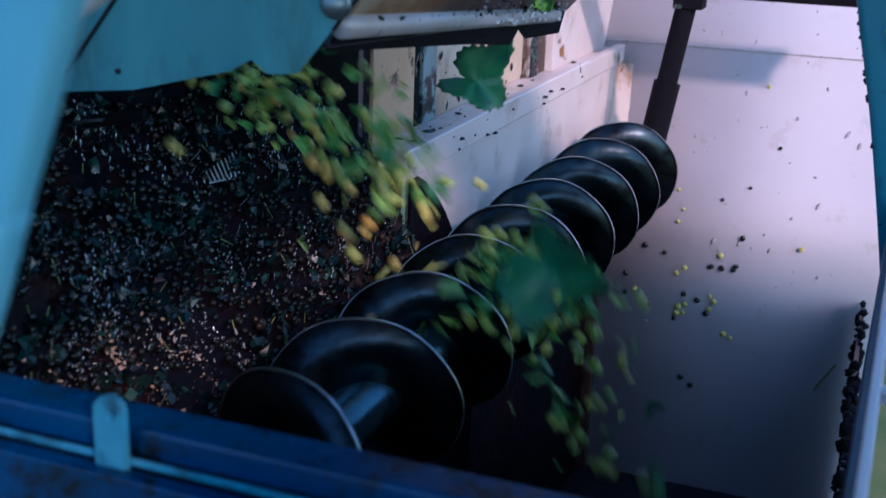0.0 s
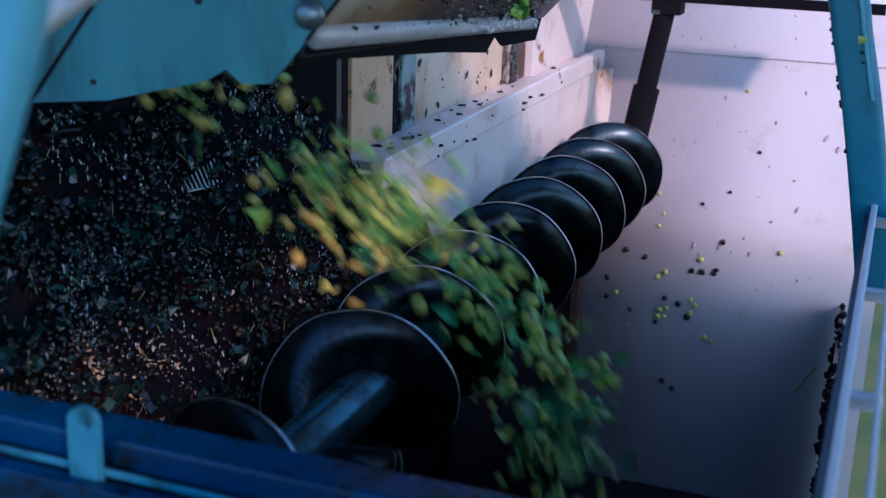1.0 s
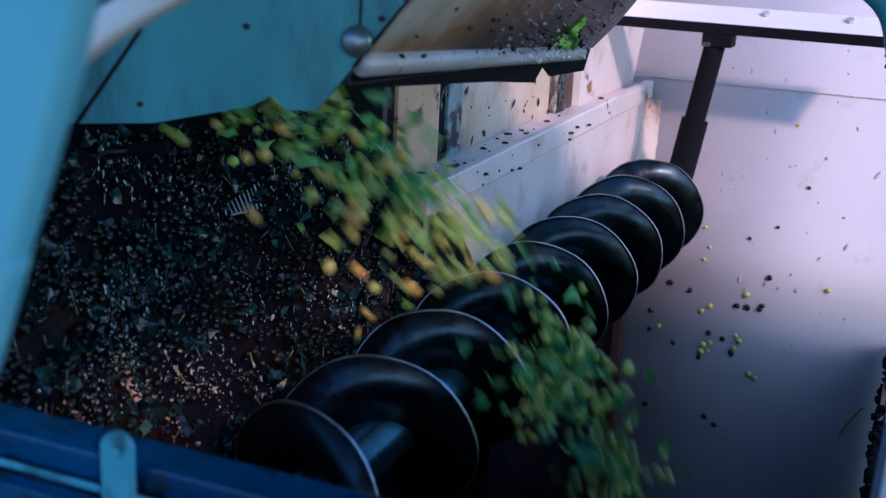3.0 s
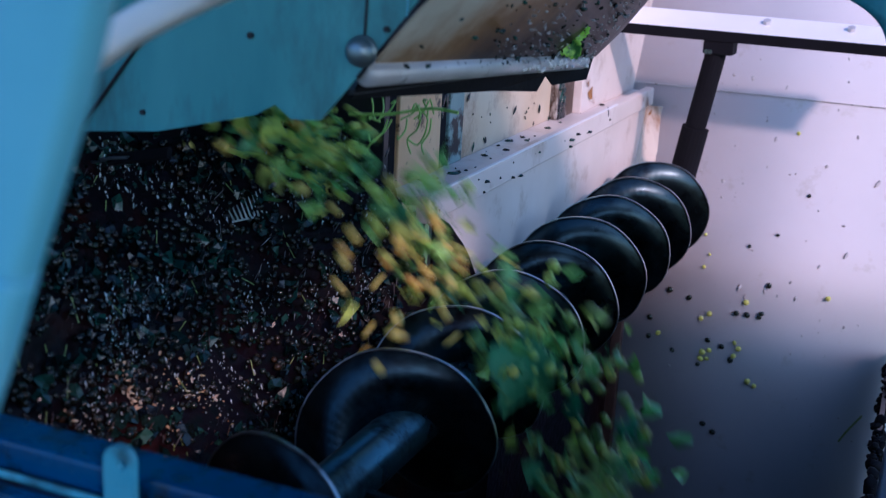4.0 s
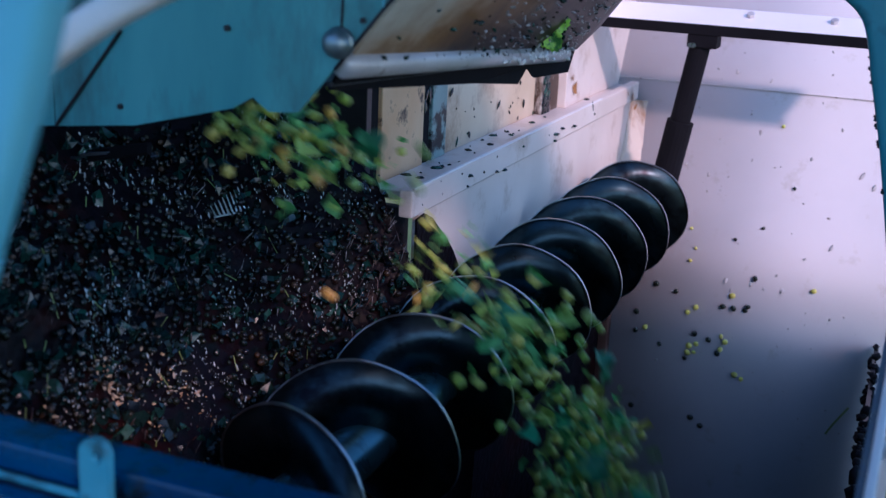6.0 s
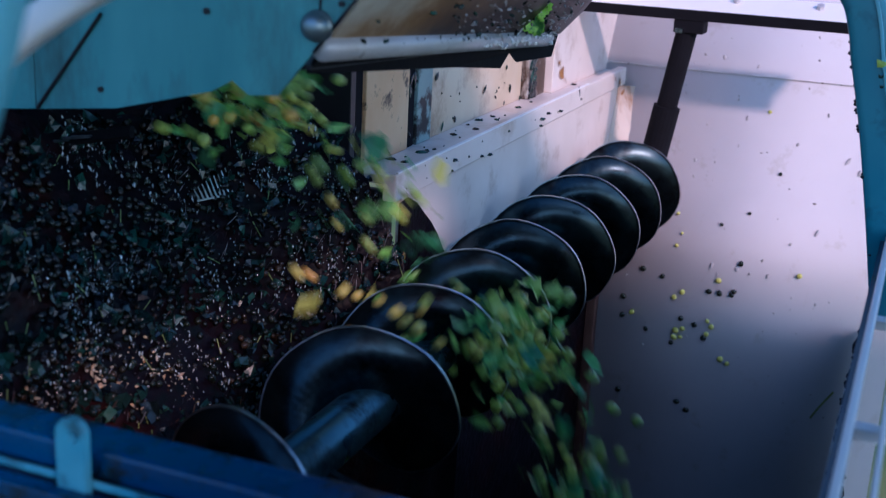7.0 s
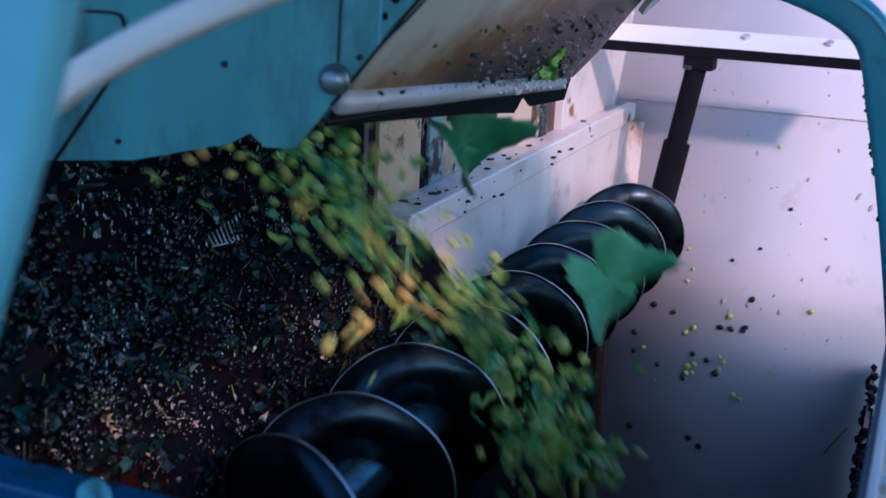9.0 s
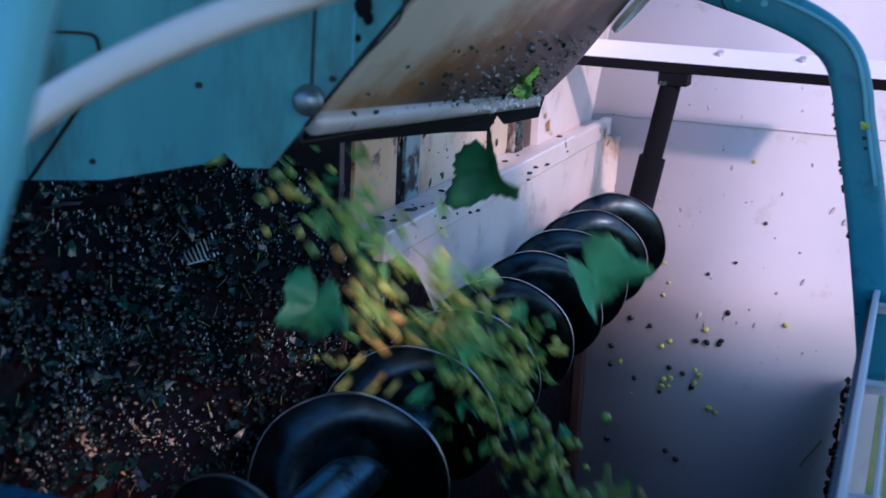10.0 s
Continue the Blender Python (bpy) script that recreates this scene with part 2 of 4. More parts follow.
def sweep(bm, pts, w, d, side=(0, 1, 0), rnd=0.3, closed=True):
    """A tube with a rounded rectangular section, w across and d along side, led through pts."""
    pts = [Vector(p) for p in pts]
    side = Vector(side).normalized()
    prof = []
    for k in range(16):
        a = 2 * math.pi * (k + 0.5) / 16
        ca, sa = math.cos(a), math.sin(a)
        e = rnd
        prof.append((math.copysign(abs(ca) ** e, ca) * w / 2, math.copysign(abs(sa) ** e, sa) * d / 2))
    rings = []
    for i, p in enumerate(pts):
        t = (pts[min(i + 1, len(pts) - 1)] - pts[max(i - 1, 0)]).normalized()
        across = t.cross(side).normalized()
        sd = across.cross(t).normalized()
        rings.append([bm.verts.new(p + across * u + sd * v) for u, v in prof])
    for r0, r1 in zip(rings, rings[1:]):
        for k in range(16):
            bm.faces.new((r0[k], r0[(k + 1) % 16], r1[(k + 1) % 16], r1[k]))
    bm.faces.new(rings[0])
    bm.faces.new(list(reversed(rings[-1])))
    return bm


def smooth_path(pts, n=6):
    """Catmull-Rom through pts."""
    p = [Vector(q) for q in pts]
    out = []
    for i in range(len(p) - 1):
        a, b, c, d = p[max(i - 1, 0)], p[i], p[i + 1], p[min(i + 2, len(p) - 1)]
        for k in range(n):
            t = k / n
            out.append(0.5 * (2 * b + (c - a) * t + (2 * a - 5 * b + 4 * c - d) * t * t + (3 * b - a - 3 * c + d) * t ** 3))
    return out + [p[-1]]


def rod(bm, a, b, r, r2=None, seg=20):
    a, b = Vector(a), Vector(b)
    m = Matrix.Translation((a + b) / 2) @ (b - a).to_track_quat("Z", "Y").to_matrix().to_4x4()
    bmesh.ops.create_cone(bm, cap_ends=True, segments=seg, radius1=r, radius2=r if r2 is None else r2, depth=(b - a).length, matrix=m)
    return bm


def ball_mesh(sub):
    bm = bmesh.new()
    bmesh.ops.create_icosphere(bm, subdivisions=sub, radius=1)
    bm.verts.ensure_lookup_table()
    v = np.array([x.co[:] for x in bm.verts])
    f = np.array([[q.index for q in x.verts] for x in bm.faces])
    bm.free()
    return v, f


BALL = ball_mesh(1)
BALL2 = ball_mesh(2)


def scrap_mesh(n=7):
    """A small torn, cupped leaf piece, thin but with two sides."""
    v = [(0, 0, 0.12)]
    for k in range(n):
        a = 2 * math.pi * k / n
        r = 1.0 if k % 2 else 0.62
        v.append((math.cos(a) * r, math.sin(a) * r * 0.7, 0.28 * math.cos(2 * a)))
    f = [(0, 1 + k, 1 + (k + 1) % n) for k in range(n)]
    return np.array(v), np.array(f)


SCRAP = scrap_mesh()


def blob_mesh():
    """An uneven clot: a ball with lobes and hollows."""
    v, f = BALL2
    v = np.array([p * (1.0 + 0.55 * noise.noise(Vector(p) * 1.7 + Vector((3, 1, 7)))) + np.array(noise.noise_vector(Vector(p) * 2.3)) * 0.22 for p in np.array(v)])
    return v, f


BLOB = blob_mesh()


def scatter(name, shape, spots, mat, smooth=True):
    """Many small pieces in one mesh. spots: place, three sizes, turn."""
    v0, f0 = shape
    vs, fs = [], []
    for k, (p, size, eul) in enumerate(spots):
        r = np.array(Euler(eul).to_matrix())
        vs.append((v0 * np.array(size)) @ r.T + np.array(p))
        fs.append(f0 + k * len(v0))
    me = bpy.data.meshes.new(name)
    me.from_pydata(np.concatenate(vs).tolist(), [], np.concatenate(fs).tolist())
    me.materials.append(mat)
    if smooth:
        me.polygons.foreach_set("use_smooth", [True] * len(me.polygons))
    me.update()
    return me


rng = random.Random(7)


def turn():
    return (rng.uniform(0, 6.28), rng.uniform(0, 6.28), rng.uniform(0, 6.28))


# ---- structure: ground and hopper ----
def ground():
    bm = bmesh.new()
    bmesh.ops.create_grid(bm, x_segments=40, y_segments=40, size=600)
    for v in bm.verts:
        v.co.z = -1.0
    tagged(part("ground", bm, M_GRASS), "sunlit green and straw-coloured grass beside the machine", "ground", kind="structure")


def shade_sheets():
    """Unseen sheets added over the loading side to block sun; a narrow gap between them lets one blade of sun in, and
    the far end lies open.
    """
    for lo, hi in (((-3.5, -0.9, 2.42), (1.55, -0.05, 2.47)), ((0.30, -2.3, 2.42), (1.53, -0.902, 2.47)), ((1.552, -0.75, 2.42), (4.5, -0.05, 2.47)), ((1.80, -2.3, 2.42), (4.5, -0.752, 2.47))):
        bm = bmesh.new()
        box(bm, lo, hi, 0.004)
        tagged(part("shade_sheet", bm, M_DARK), "unseen dark sheet added overhead to block the sun", "roof", kind="structure")


def blocker_wall():
    # Unseen wall, added to keep low light from behind out of the hopper.
    bm = bmesh.new()
    box(bm, (-0.25, -2.66, -1.0), (5.5, -2.6, 1.5), 0.004)
    tagged(part("wall_blocker", bm, M_DARK), "unseen dark plain wall added behind the loading side to block light", "wall", kind="structure")


def end_wall_y(z):
    """The far sheet: upright below, curving back above the bend."""
    z0 = 0.62
    if z < z0:
        return 2.25
    d = z - z0
    return 2.25 + (0.56 * d * d / 0.4 if d < 0.2 else 0.056 + 0.56 * (d - 0.2))


def hopper():
    # far end sheet
    bm = bmesh.new()
    zs = [-0.25 + 0.05 * k for k in range(47)]
    rows = [[bm.verts.new((x, end_wall_y(z) + off, z)) for x in (-0.34, 0.78)] for off in (0,) for z in zs]
    back = [[bm.verts.new((x, end_wall_y(z) + 0.02, z)) for x in (-0.34, 0.78)] for z in zs]
    for a, b in zip(rows, rows[1:]):
        bm.faces.new((a[0], a[1], b[1], b[0]))
    for a, b in zip(back, back[1:]):
        bm.faces.new((a[1], a[0], b[0], b[1]))
    for s in (0, 1):
        for k in range(len(zs) - 1):
            bm.faces.new((rows[k][s], rows[k + 1][s], back[k + 1][s], back[k][s]))
    bm.faces.new((rows[-1][0], rows[-1][1], back[-1][1], back[-1][0]))
    w = part("wall_end", bm, M_ENDWALL, smooth=True)
    tagged(w, "smooth pale steel end sheet of the hopper, splashed with juice", "hopper wall", kind="structure")
    bm = bmesh.new()
    z = 1.21
    y = end_wall_y(z)
    box(bm, (-0.33, y - 0.004, z - 0.002), (0.78, y + 0.004, z + 0.002), 0)
    part("seam", bm, M_PIPE, w, "fine welded seam across the sheet")

    # left side: lower sheet with a folded lip, and a recessed upper wall
    bm = bmesh.new()
    box(bm, (-0.205, 0.66, -0.25), (-0.19, 2.45, 1.15), 0.002)
    wl = part("wall_left", bm, M_WHITE)
    tagged(wl, "white painted side sheet of the hopper with a folded lip", "hopper wall", kind="structure")
    bm = bmesh.new()
    box(bm, (-0.21, 0.60, 1.148), (-0.180, 2.47, 1.205), 0.004)
    part("lip", bm, M_WHITE, wl, "folded white top lip, scraped bright along its edge")
    bm = bmesh.new()
    box(bm, (-0.185, 0.605, 1.2055), (-0.178, 2.0, 1.210), 0.001)
    part("lip_edge", bm, M_PALE, wl, "bare bright lip edge")
    bm = bmesh.new()
    box(bm, (-0.34, 0.665, 1.165), (-0.21, 2.6, 1.185), 0.003)
    part("shelf", bm, M_WHITE, wl)
    for name, lo, hi, mat, lab in (
            ("panel", (-0.318, 0.66, 1.185), (-0.306, 0.70, 1.75), M_BLACK, "dark end strip"),
            ("panel", (-0.318, 0.704, 1.185), (-0.300, 0.925, 1.75), M_DIRTY, "cream panel spotted with dark splashes"),
            ("panel", (-0.318, 0.929, 1.185), (-0.304, 0.966, 1.75), M_BLACK, "dark open joint"),
            ("panel", (-0.318, 0.975, 1.185), (-0.300, 1.06, 1.75), M_STRIP, "grey steel upright strip, blotched black"),
            ("panel", (-0.320, 1.064, 1.185), (-0.305, 1.73, 1.75), M_CREAM, "grimy cream panel"),
            ("post", (-0.325, 1.734, 1.185), (-0.285, 1.89, 1.75), M_RUST, "rust-stained upright"),
            ("panel", (-0.320, 1.894, 1.185), (-0.262, 2.70, 1.95), M_WHITE, "white corner sheet")):
        bm = bmesh.new()
        box(bm, lo, hi, 0.003)
        part(name, bm, mat, wl, lab)
    # corner gusset
    bm = bmesh.new()
    sheet(bm, [(-0.189, 2.246, 0.76), (-0.12, 2.26, 0.76), (-0.112, 2.40, 0.95), (-0.139, 2.50, 1.14), (-0.189, 2.42, 1.15), (-0.189, 2.33, 0.95)], 0.004)
    part("corner_strip", bm, M_BEIGE, wl, "beige folded corner strip with rust at its top")

    # Near-black sheet stands in for shade behind the auger; near hump for debris.
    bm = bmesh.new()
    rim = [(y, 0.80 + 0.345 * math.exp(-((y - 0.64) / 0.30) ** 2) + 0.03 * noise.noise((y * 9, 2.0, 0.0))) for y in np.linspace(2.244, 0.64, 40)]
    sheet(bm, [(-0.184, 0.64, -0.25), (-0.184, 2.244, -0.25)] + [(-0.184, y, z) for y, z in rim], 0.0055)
    tagged(part("wall_lower", bm, M_MASH), "lower side sheet, black for the shade behind the auger and for debris at its near end", "hopper wall", kind="structure")

    bm = bmesh.new()
    box(bm, (-0.183, 2.205, -0.25), (-0.150, 2.243, 0.755), 0.004)
    part("corner_angle", bm, M_BROWN, wl, "brown juice-stained corner angle")

    # right side, seen edge on
    bm = bmesh.new()
    sheet(bm, [(0.692, 2.24, -0.25), (0.722, -0.64, -0.25), (0.722, -0.64, 0.62), (0.722, 0.62, 0.58), (0.692, 2.24, 0.50)], -0.012)
    tagged(part("wall_right", bm, M_DARK), "dark wet side sheet of the hopper", "hopper wall", kind="structure")
    bm = bmesh.new()
    sheet(bm, [(0.724, 0.63, 0.59), (0.724, -0.64, 0.63), (0.738, -0.64, 1.205), (0.738, 0.63, 1.205)], -0.008)
    tagged(part("wall_right_upper", bm, M_NAVY), "dirty dark blue flared upper side sheet of the hopper", "hopper wall", kind="structure")
    # near end sheet and floor
    bm = bmesh.new()
    box(bm, (-1.2, -0.69, -0.25), (0.75, -0.67, 1.17), 0.002)
    tagged(part("wall_near", bm, M_BLUE), "blue painted near end sheet of the hopper", "hopper wall", kind="structure")
    bm = bmesh.new()
    box(bm, (-1.2, -0.69, -0.29), (0.75, 2.27, -0.25), 0.002)
    tagged(part("floor", bm, M_DARK), "dark wet steel hopper floor", "hopper floor", kind="structure")
    # the side from which the crop comes
    bm = bmesh.new()
    box(bm, (-1.25, -0.69, -0.25), (-1.2, 0.60, 2.3), 0.002)
    tagged(part("wall_feed", bm, M_DARK), "dark steel wall behind the heap of grapes", "hopper wall", kind="structure")
    bm = bmesh.new()
    box(bm, (-1.2, 0.635, -0.25), (-0.21, 0.655, 1.16), 0.002)
    tagged(part("wall_divider", bm, M_DARK), "dark steel sheet at the end of the heap", "hopper wall", kind="structure")
    bm = bmesh.new()
    box(bm, (-1.2, 0.635, 1.165), (-0.302, 0.6585, 2.3), 0.002)
    tagged(part("wall_header", bm, M_DARK), "dark steel sheet above the heap", "hopper wall", kind="structure")


FAR_AT = (-0.0447, 0.093, -0.1068)


def cross_bar():
    bm = bmesh.new()
    prof = [(1.900, 1.434), (1.900, 1.460), (1.985, 1.502), (2.0, 1.502), (2.0, 1.492), (1.915, 1.452), (1.915, 1.434)]
    a = [bm.verts.new((-0.30, y, z)) for y, z in prof]
    b = [bm.verts.new((0.70, y, z)) for y, z in prof]
    for k in range(len(prof)):
        j = (k + 1) % len(prof)
        bm.faces.new((a[k], a[j], b[j], b[k]))
    bm.faces.new(a)
    bm.faces.new(list(reversed(b)))
    e = empty("cross_bar", FAR_AT)
    e.scale = (1.06, 1.06, 1.06)
    part("angle_bar", bm, M_PALE, e)
    # Black strip paints the shade on the bar's front face.
    bm = bmesh.new()
    box(bm, (-0.30, 1.893, 1.432), (0.70, 1.8985, 1.461), 0.001)
    part("front_lip_shade", bm, M_BLACK, e, "black strip standing in for shade on the lower lip")
    for x in (0.235, 0.46):
        bm = bmesh.new()
        rod(bm, (x, 1.955, 1.487), (x, 1.950, 1.497), 0.011, seg=6)
        part("nut", bm, M_PIPE, e)
    tagged(e, "white folded steel bar spanning the hopper", "cross bar")


def hanger():
    e = empty("auger_hanger", FAR_AT)
    e.scale = (1.06, 1.06, 1.06)
    bm = bmesh.new()
    rod(bm, (0.116, 1.93, 1.445), (0.073, 1.93, 1.18), 0.030)
    part("hanger_tube", bm, M_BLACK, e, smooth=False)
    bm = bmesh.new()
    rod(bm, (0.074, 1.93, 1.18), (0.034, 1.93, 0.93), 0.039)
    part("sleeve", bm, M_BLACK, e)
    bm = bmesh.new()
    rod(bm, (0.014, 1.895, 0.955), (0.014, 1.96, 0.955), 0.05, seg=28)
    part("bearing", bm, M_BLACK, e)
    bm = bmesh.new()
    box(bm, (0.076, 1.895, 1.395), (0.160, 1.965, 1.433), 0.004)
    part("bracket", bm, M_BLACK, e)
    for dx in (0.088, 0.098):
        bm = bmesh.new()
        rod(bm, (dx, 1.895, 1.402), (dx, 1.886, 1.402), 0.007, seg=8)
        part("bolt", bm, M_CHROME, e)
    tagged(e, "dark steel hanger arm holding the far auger bearing", "auger hanger")


# ---- the auger ----
AUGER = {}
PITCH, Y_MID, Y_END, R_OUT, R_IN = 0.257, -0.033, 2.074, 0.154, 0.045
GAP = 0.014
AXIS_X, AXIS_Z = -0.03, 0.906


def flight(bm_body, bm_edge, y0, y1, hand):
    """A screw flight that starts at angle 0 on y0. hand: -1 turns clockwise with growing distance from the start."""
    n = int(abs(y1 - y0) / PITCH * 44)
    th = 0.005
    prev = prev_e = None
    for k in range(n + 1):
        a = -2 * math.pi * k / 44
        y = y0 + (y1 - y0) * k / n
        ca, sa = math.cos(a), math.sin(a)
        wob = R_OUT + 0.0012 * math.sin(k * 0.9)
        sec = [bm_body.verts.new((r * ca, y + o, r * sa)) for r, o in ((R_IN, -th / 2), (wob, -th / 2), (wob, th / 2), (R_IN, th / 2))]
        ed = [bm_edge.verts.new((r * ca, y + o, r * sa)) for r, o in ((wob - 0.0015, -th * 0.75), (wob + 0.0012, -th * 0.75), (wob + 0.0012, th * 0.75), (wob - 0.0015, th * 0.75))]
        if prev:
            for i in range(4):
                bm_body.faces.new((prev[i], prev[(i + 1) % 4], sec[(i + 1) % 4], sec[i]))
                bm_edge.faces.new((prev_e[i], prev_e[(i + 1) % 4], ed[(i + 1) % 4], ed[i]))
        else:
            bm_body.faces.new(sec)
            bm_edge.faces.new(ed)
        prev, prev_e = sec, ed
    bm_body.faces.new(list(reversed(prev)))
    bm_edge.faces.new(list(reversed(prev_e)))


def auger():
    e = empty("screw_auger", (AXIS_X, 0, AXIS_Z))
    bm = bmesh.new()
    rod(bm, (0, -0.66, 0), (0, 2.10, 0), R_IN, seg=32)
    part("shaft", bm, M_SHAFT, e, "round steel shaft tube", smooth=True)
    bm = bmesh.new()
    box(bm, (R_IN - 0.004, Y_MID - GAP, -0.003), (R_OUT * 0.97, Y_MID, 0.003), 0.001)
    part("paddle", bm, M_FLIGHT, e, "flat steel paddle between the two flights")
    for y0, y1 in ((Y_MID, Y_END), (Y_MID - GAP, -0.64)):
        bm, be = bmesh.new(), bmesh.new()
        flight(bm, be, y0, y1, -1)
        f = part("flight", bm, M_FLIGHT, e, "dark juice-wet screw flight", smooth=True)
        for p in f.data.polygons:
            p.use_smooth = p.area > 0.00012
        part("flight_edge", be, M_EDGE, f, "rim worn to bright steel")
    tagged(e, "dark steel screw auger with rims worn bright, turning", "screw auger")
    AUGER["auger"] = e


# ---- the feed bin above ----
def feed_bin():
    e = empty("feed_bin", (0, 0, 0))
    yf = -0.17
    front = [(-0.403, yf, 1.426), (-0.267, yf, 1.442), (-0.112, yf, 1.482), (-0.081, yf, 1.500), (-0.056, yf, 1.483), (-0.013, yf, 1.487), (0.03, yf, 1.538),
             (0.062, yf, 1.577), (0.116, yf, 1.648), (0.178, yf, 1.717), (0.40, yf, 1.98), (-0.403, yf, 1.98)]
    bm = bmesh.new()
    sheet(bm, front, 0.006)
    part("front_plate", bm, M_FRONT, e, "grey-green galvanised front plate")
    bm = bmesh.new()
    sheet(bm, [(-0.405, yf, 1.426), (-0.405, yf, 1.98), (-0.9, yf - 0.05, 1.98), (-0.9, yf - 0.05, 1.38)], 0.006)
    part("wing_plate", bm, M_FRONT, e)
    # flared side panel above the pipe
    a0, a1 = Vector((0.045, yf + 0.008, 1.548)), Vector((0.098, 0.72, 1.497))
    up = Vector((0.150, 0.0, 0.182))
    bm = bmesh.new()
    sheet(bm, [a0, a1, a1 + up * 0.25 + Vector((0, 0.02, 0)), a1 + up * 1.15 + Vector((0.0, -0.05, 0.0)), a1 + up * 2.4 + Vector((0, -0.05, 0)), a0 + up * 2.4], 0.006)
    part("side_panel", bm, M_PANEL, e, "flared white side panel stained brown along the bottom")
    # folded seam along the corner
    bm = bmesh.new()
    rod(bm, a0 + Vector((-0.006, -0.008, 0)), a0 + up * 2.4 + Vector((-0.006, -0.008, 0)), 0.0024, seg=8)
    part("corner_seam", bm, M_DARK, e)
    # end flange with a slotted grip
    bm = bmesh.new()
    o = a1 + up * 0.95 + Vector((0.012, 0.012, 0.0))
    path = [o + up * 0.22 * math.cos(q) + Vector((0.0, 0.035, 0)) * math.sin(q) for q in [2 * math.pi * k / 24 for k in range(25)]]
    sweep(bm, path, 0.010, 0.012, side=(0.77, 0, -0.63))
    part("grip", bm, M_WHITE, e, "white slotted grip flange")
    bm = bmesh.new()
    rod(bm, (0.050, -0.165, 1.554), (0.086, 0.665, 1.495), 0.0175, seg=24)
    part("bottom_pipe", bm, M_PIPE, e, "scuffed grey pipe along the bottom edge", smooth=True)
    # drip flange below the pipe with notches, its black standing in for shade
    bm = bmesh.new()
    p = [(0.035, -0.16, 1.518), (0.058, 0.30, 1.476), (0.066, 0.50, 1.452), (0.070, 0.535, 1.478), (0.073, 0.57, 1.456), (0.092, 0.72, 1.452), (0.098, 0.74, 1.50), (0.05, -0.15, 1.55)]
    sheet(bm, [(x - 0.008, y, z) for x, y, z in p], 0.005)
    part("drip_flange", bm, M_BLACK, e, "lower flange, black for the shade under the pipe")
    bm = bmesh.new()
    sheet(bm, [(0.03, -0.16, 1.530), (0.09, 0.72, 1.49), (-0.06, 0.72, 1.49), (-0.12, -0.16, 1.51)], 0.006)
    part("under_plate", bm, M_DARK, e)
    # back and left closing sheets
    bm = bmesh.new()
    box(bm, (-0.9, 0.60, 1.50), (0.06, 0.61, 2.0), 0.001)
    part("back_plate", bm, M_GALV, e)
    # dome bolt with a washer and small rivets
    bm = bmesh.new()
    bmesh.ops.create_uvsphere(bm, u_segments=24, v_segments=14, radius=0.0185, matrix=Matrix.Translation((0.046, yf - 0.012, 1.582)) @ Matrix.Diagonal((1, 0.75, 1, 1)))
    rod(bm, (0.046, yf, 1.582), (0.046, yf - 0.006, 1.582), 0.0205)
    part("dome_bolt", bm, M_DOME, e, "round dull bolt head", smooth=True)
    for x, z, r in ((-0.118, 1.587, 0.0045), (0.078, 1.612, 0.004), (-0.29, 1.466, 0.004), (-0.16, 1.63, 0.003)):
        bm = bmesh.new()
        rod(bm, (x, yf, z), (x, yf - 0.004, z), r, seg=10)
        part("rivet", bm, M_DARK, e)
    bm = bmesh.new()
    rod(bm, (-0.400, yf - 0.003, 1.428), (-0.285, yf - 0.003, 1.57), 0.0028, seg=6)
    part("fold_line", bm, M_DARK, e)
    bm = bmesh.new()
    sweep(bm, smooth_path([(-0.35, yf - 0.004, 1.640), (-0.30, yf - 0.004, 1.642), (-0.278, yf - 0.004, 1.638), (-0.272, yf - 0.004, 1.620)]), 0.004, 0.004)
    part("wire_clip", bm, M_DARK, e)
    bm = bmesh.new()
    sweep(bm, smooth_path([(0.172, yf - 0.003, 1.75), (0.170, yf - 0.003, 1.70), (0.150, yf - 0.003, 1.672), (0.118, yf - 0.003, 1.640), (0.078, yf - 0.003, 1.595)]), 0.003, 0.003)
    part("weld_line", bm, M_DARK, e)
    for x, z, r in ((0.118, 1.705, 0.012), (0.125, 1.69, 0.007), (0.112, 1.665, 0.004)):
        bm = bmesh.new()
        bmesh.ops.create_icosphere(bm, subdivisions=2, radius=r, matrix=Matrix.Translation((x, yf - 0.003, z)) @ Matrix.Diagonal((1, 0.4, 1.3, 1)))
        part("tar_blot", bm, M_BLACK, e)
    bm = bmesh.new()
    rod(bm, (0.105, yf - 0.002, 1.63), (0.108, yf - 0.002, 1.72), 0.0014, seg=6)
    part("weld_line", bm, M_PALEBLUE, e)
    bm = bmesh.new()
    rod(bm, (0.048, yf - 0.002, 1.60), (0.052, yf - 0.002, 1.72), 0.0018, seg=6)
    part("weld_line", bm, M_DARK, e)
    tagged(e, "galvanised feed bin with a flared stained side and a pipe edge", "feed bin")


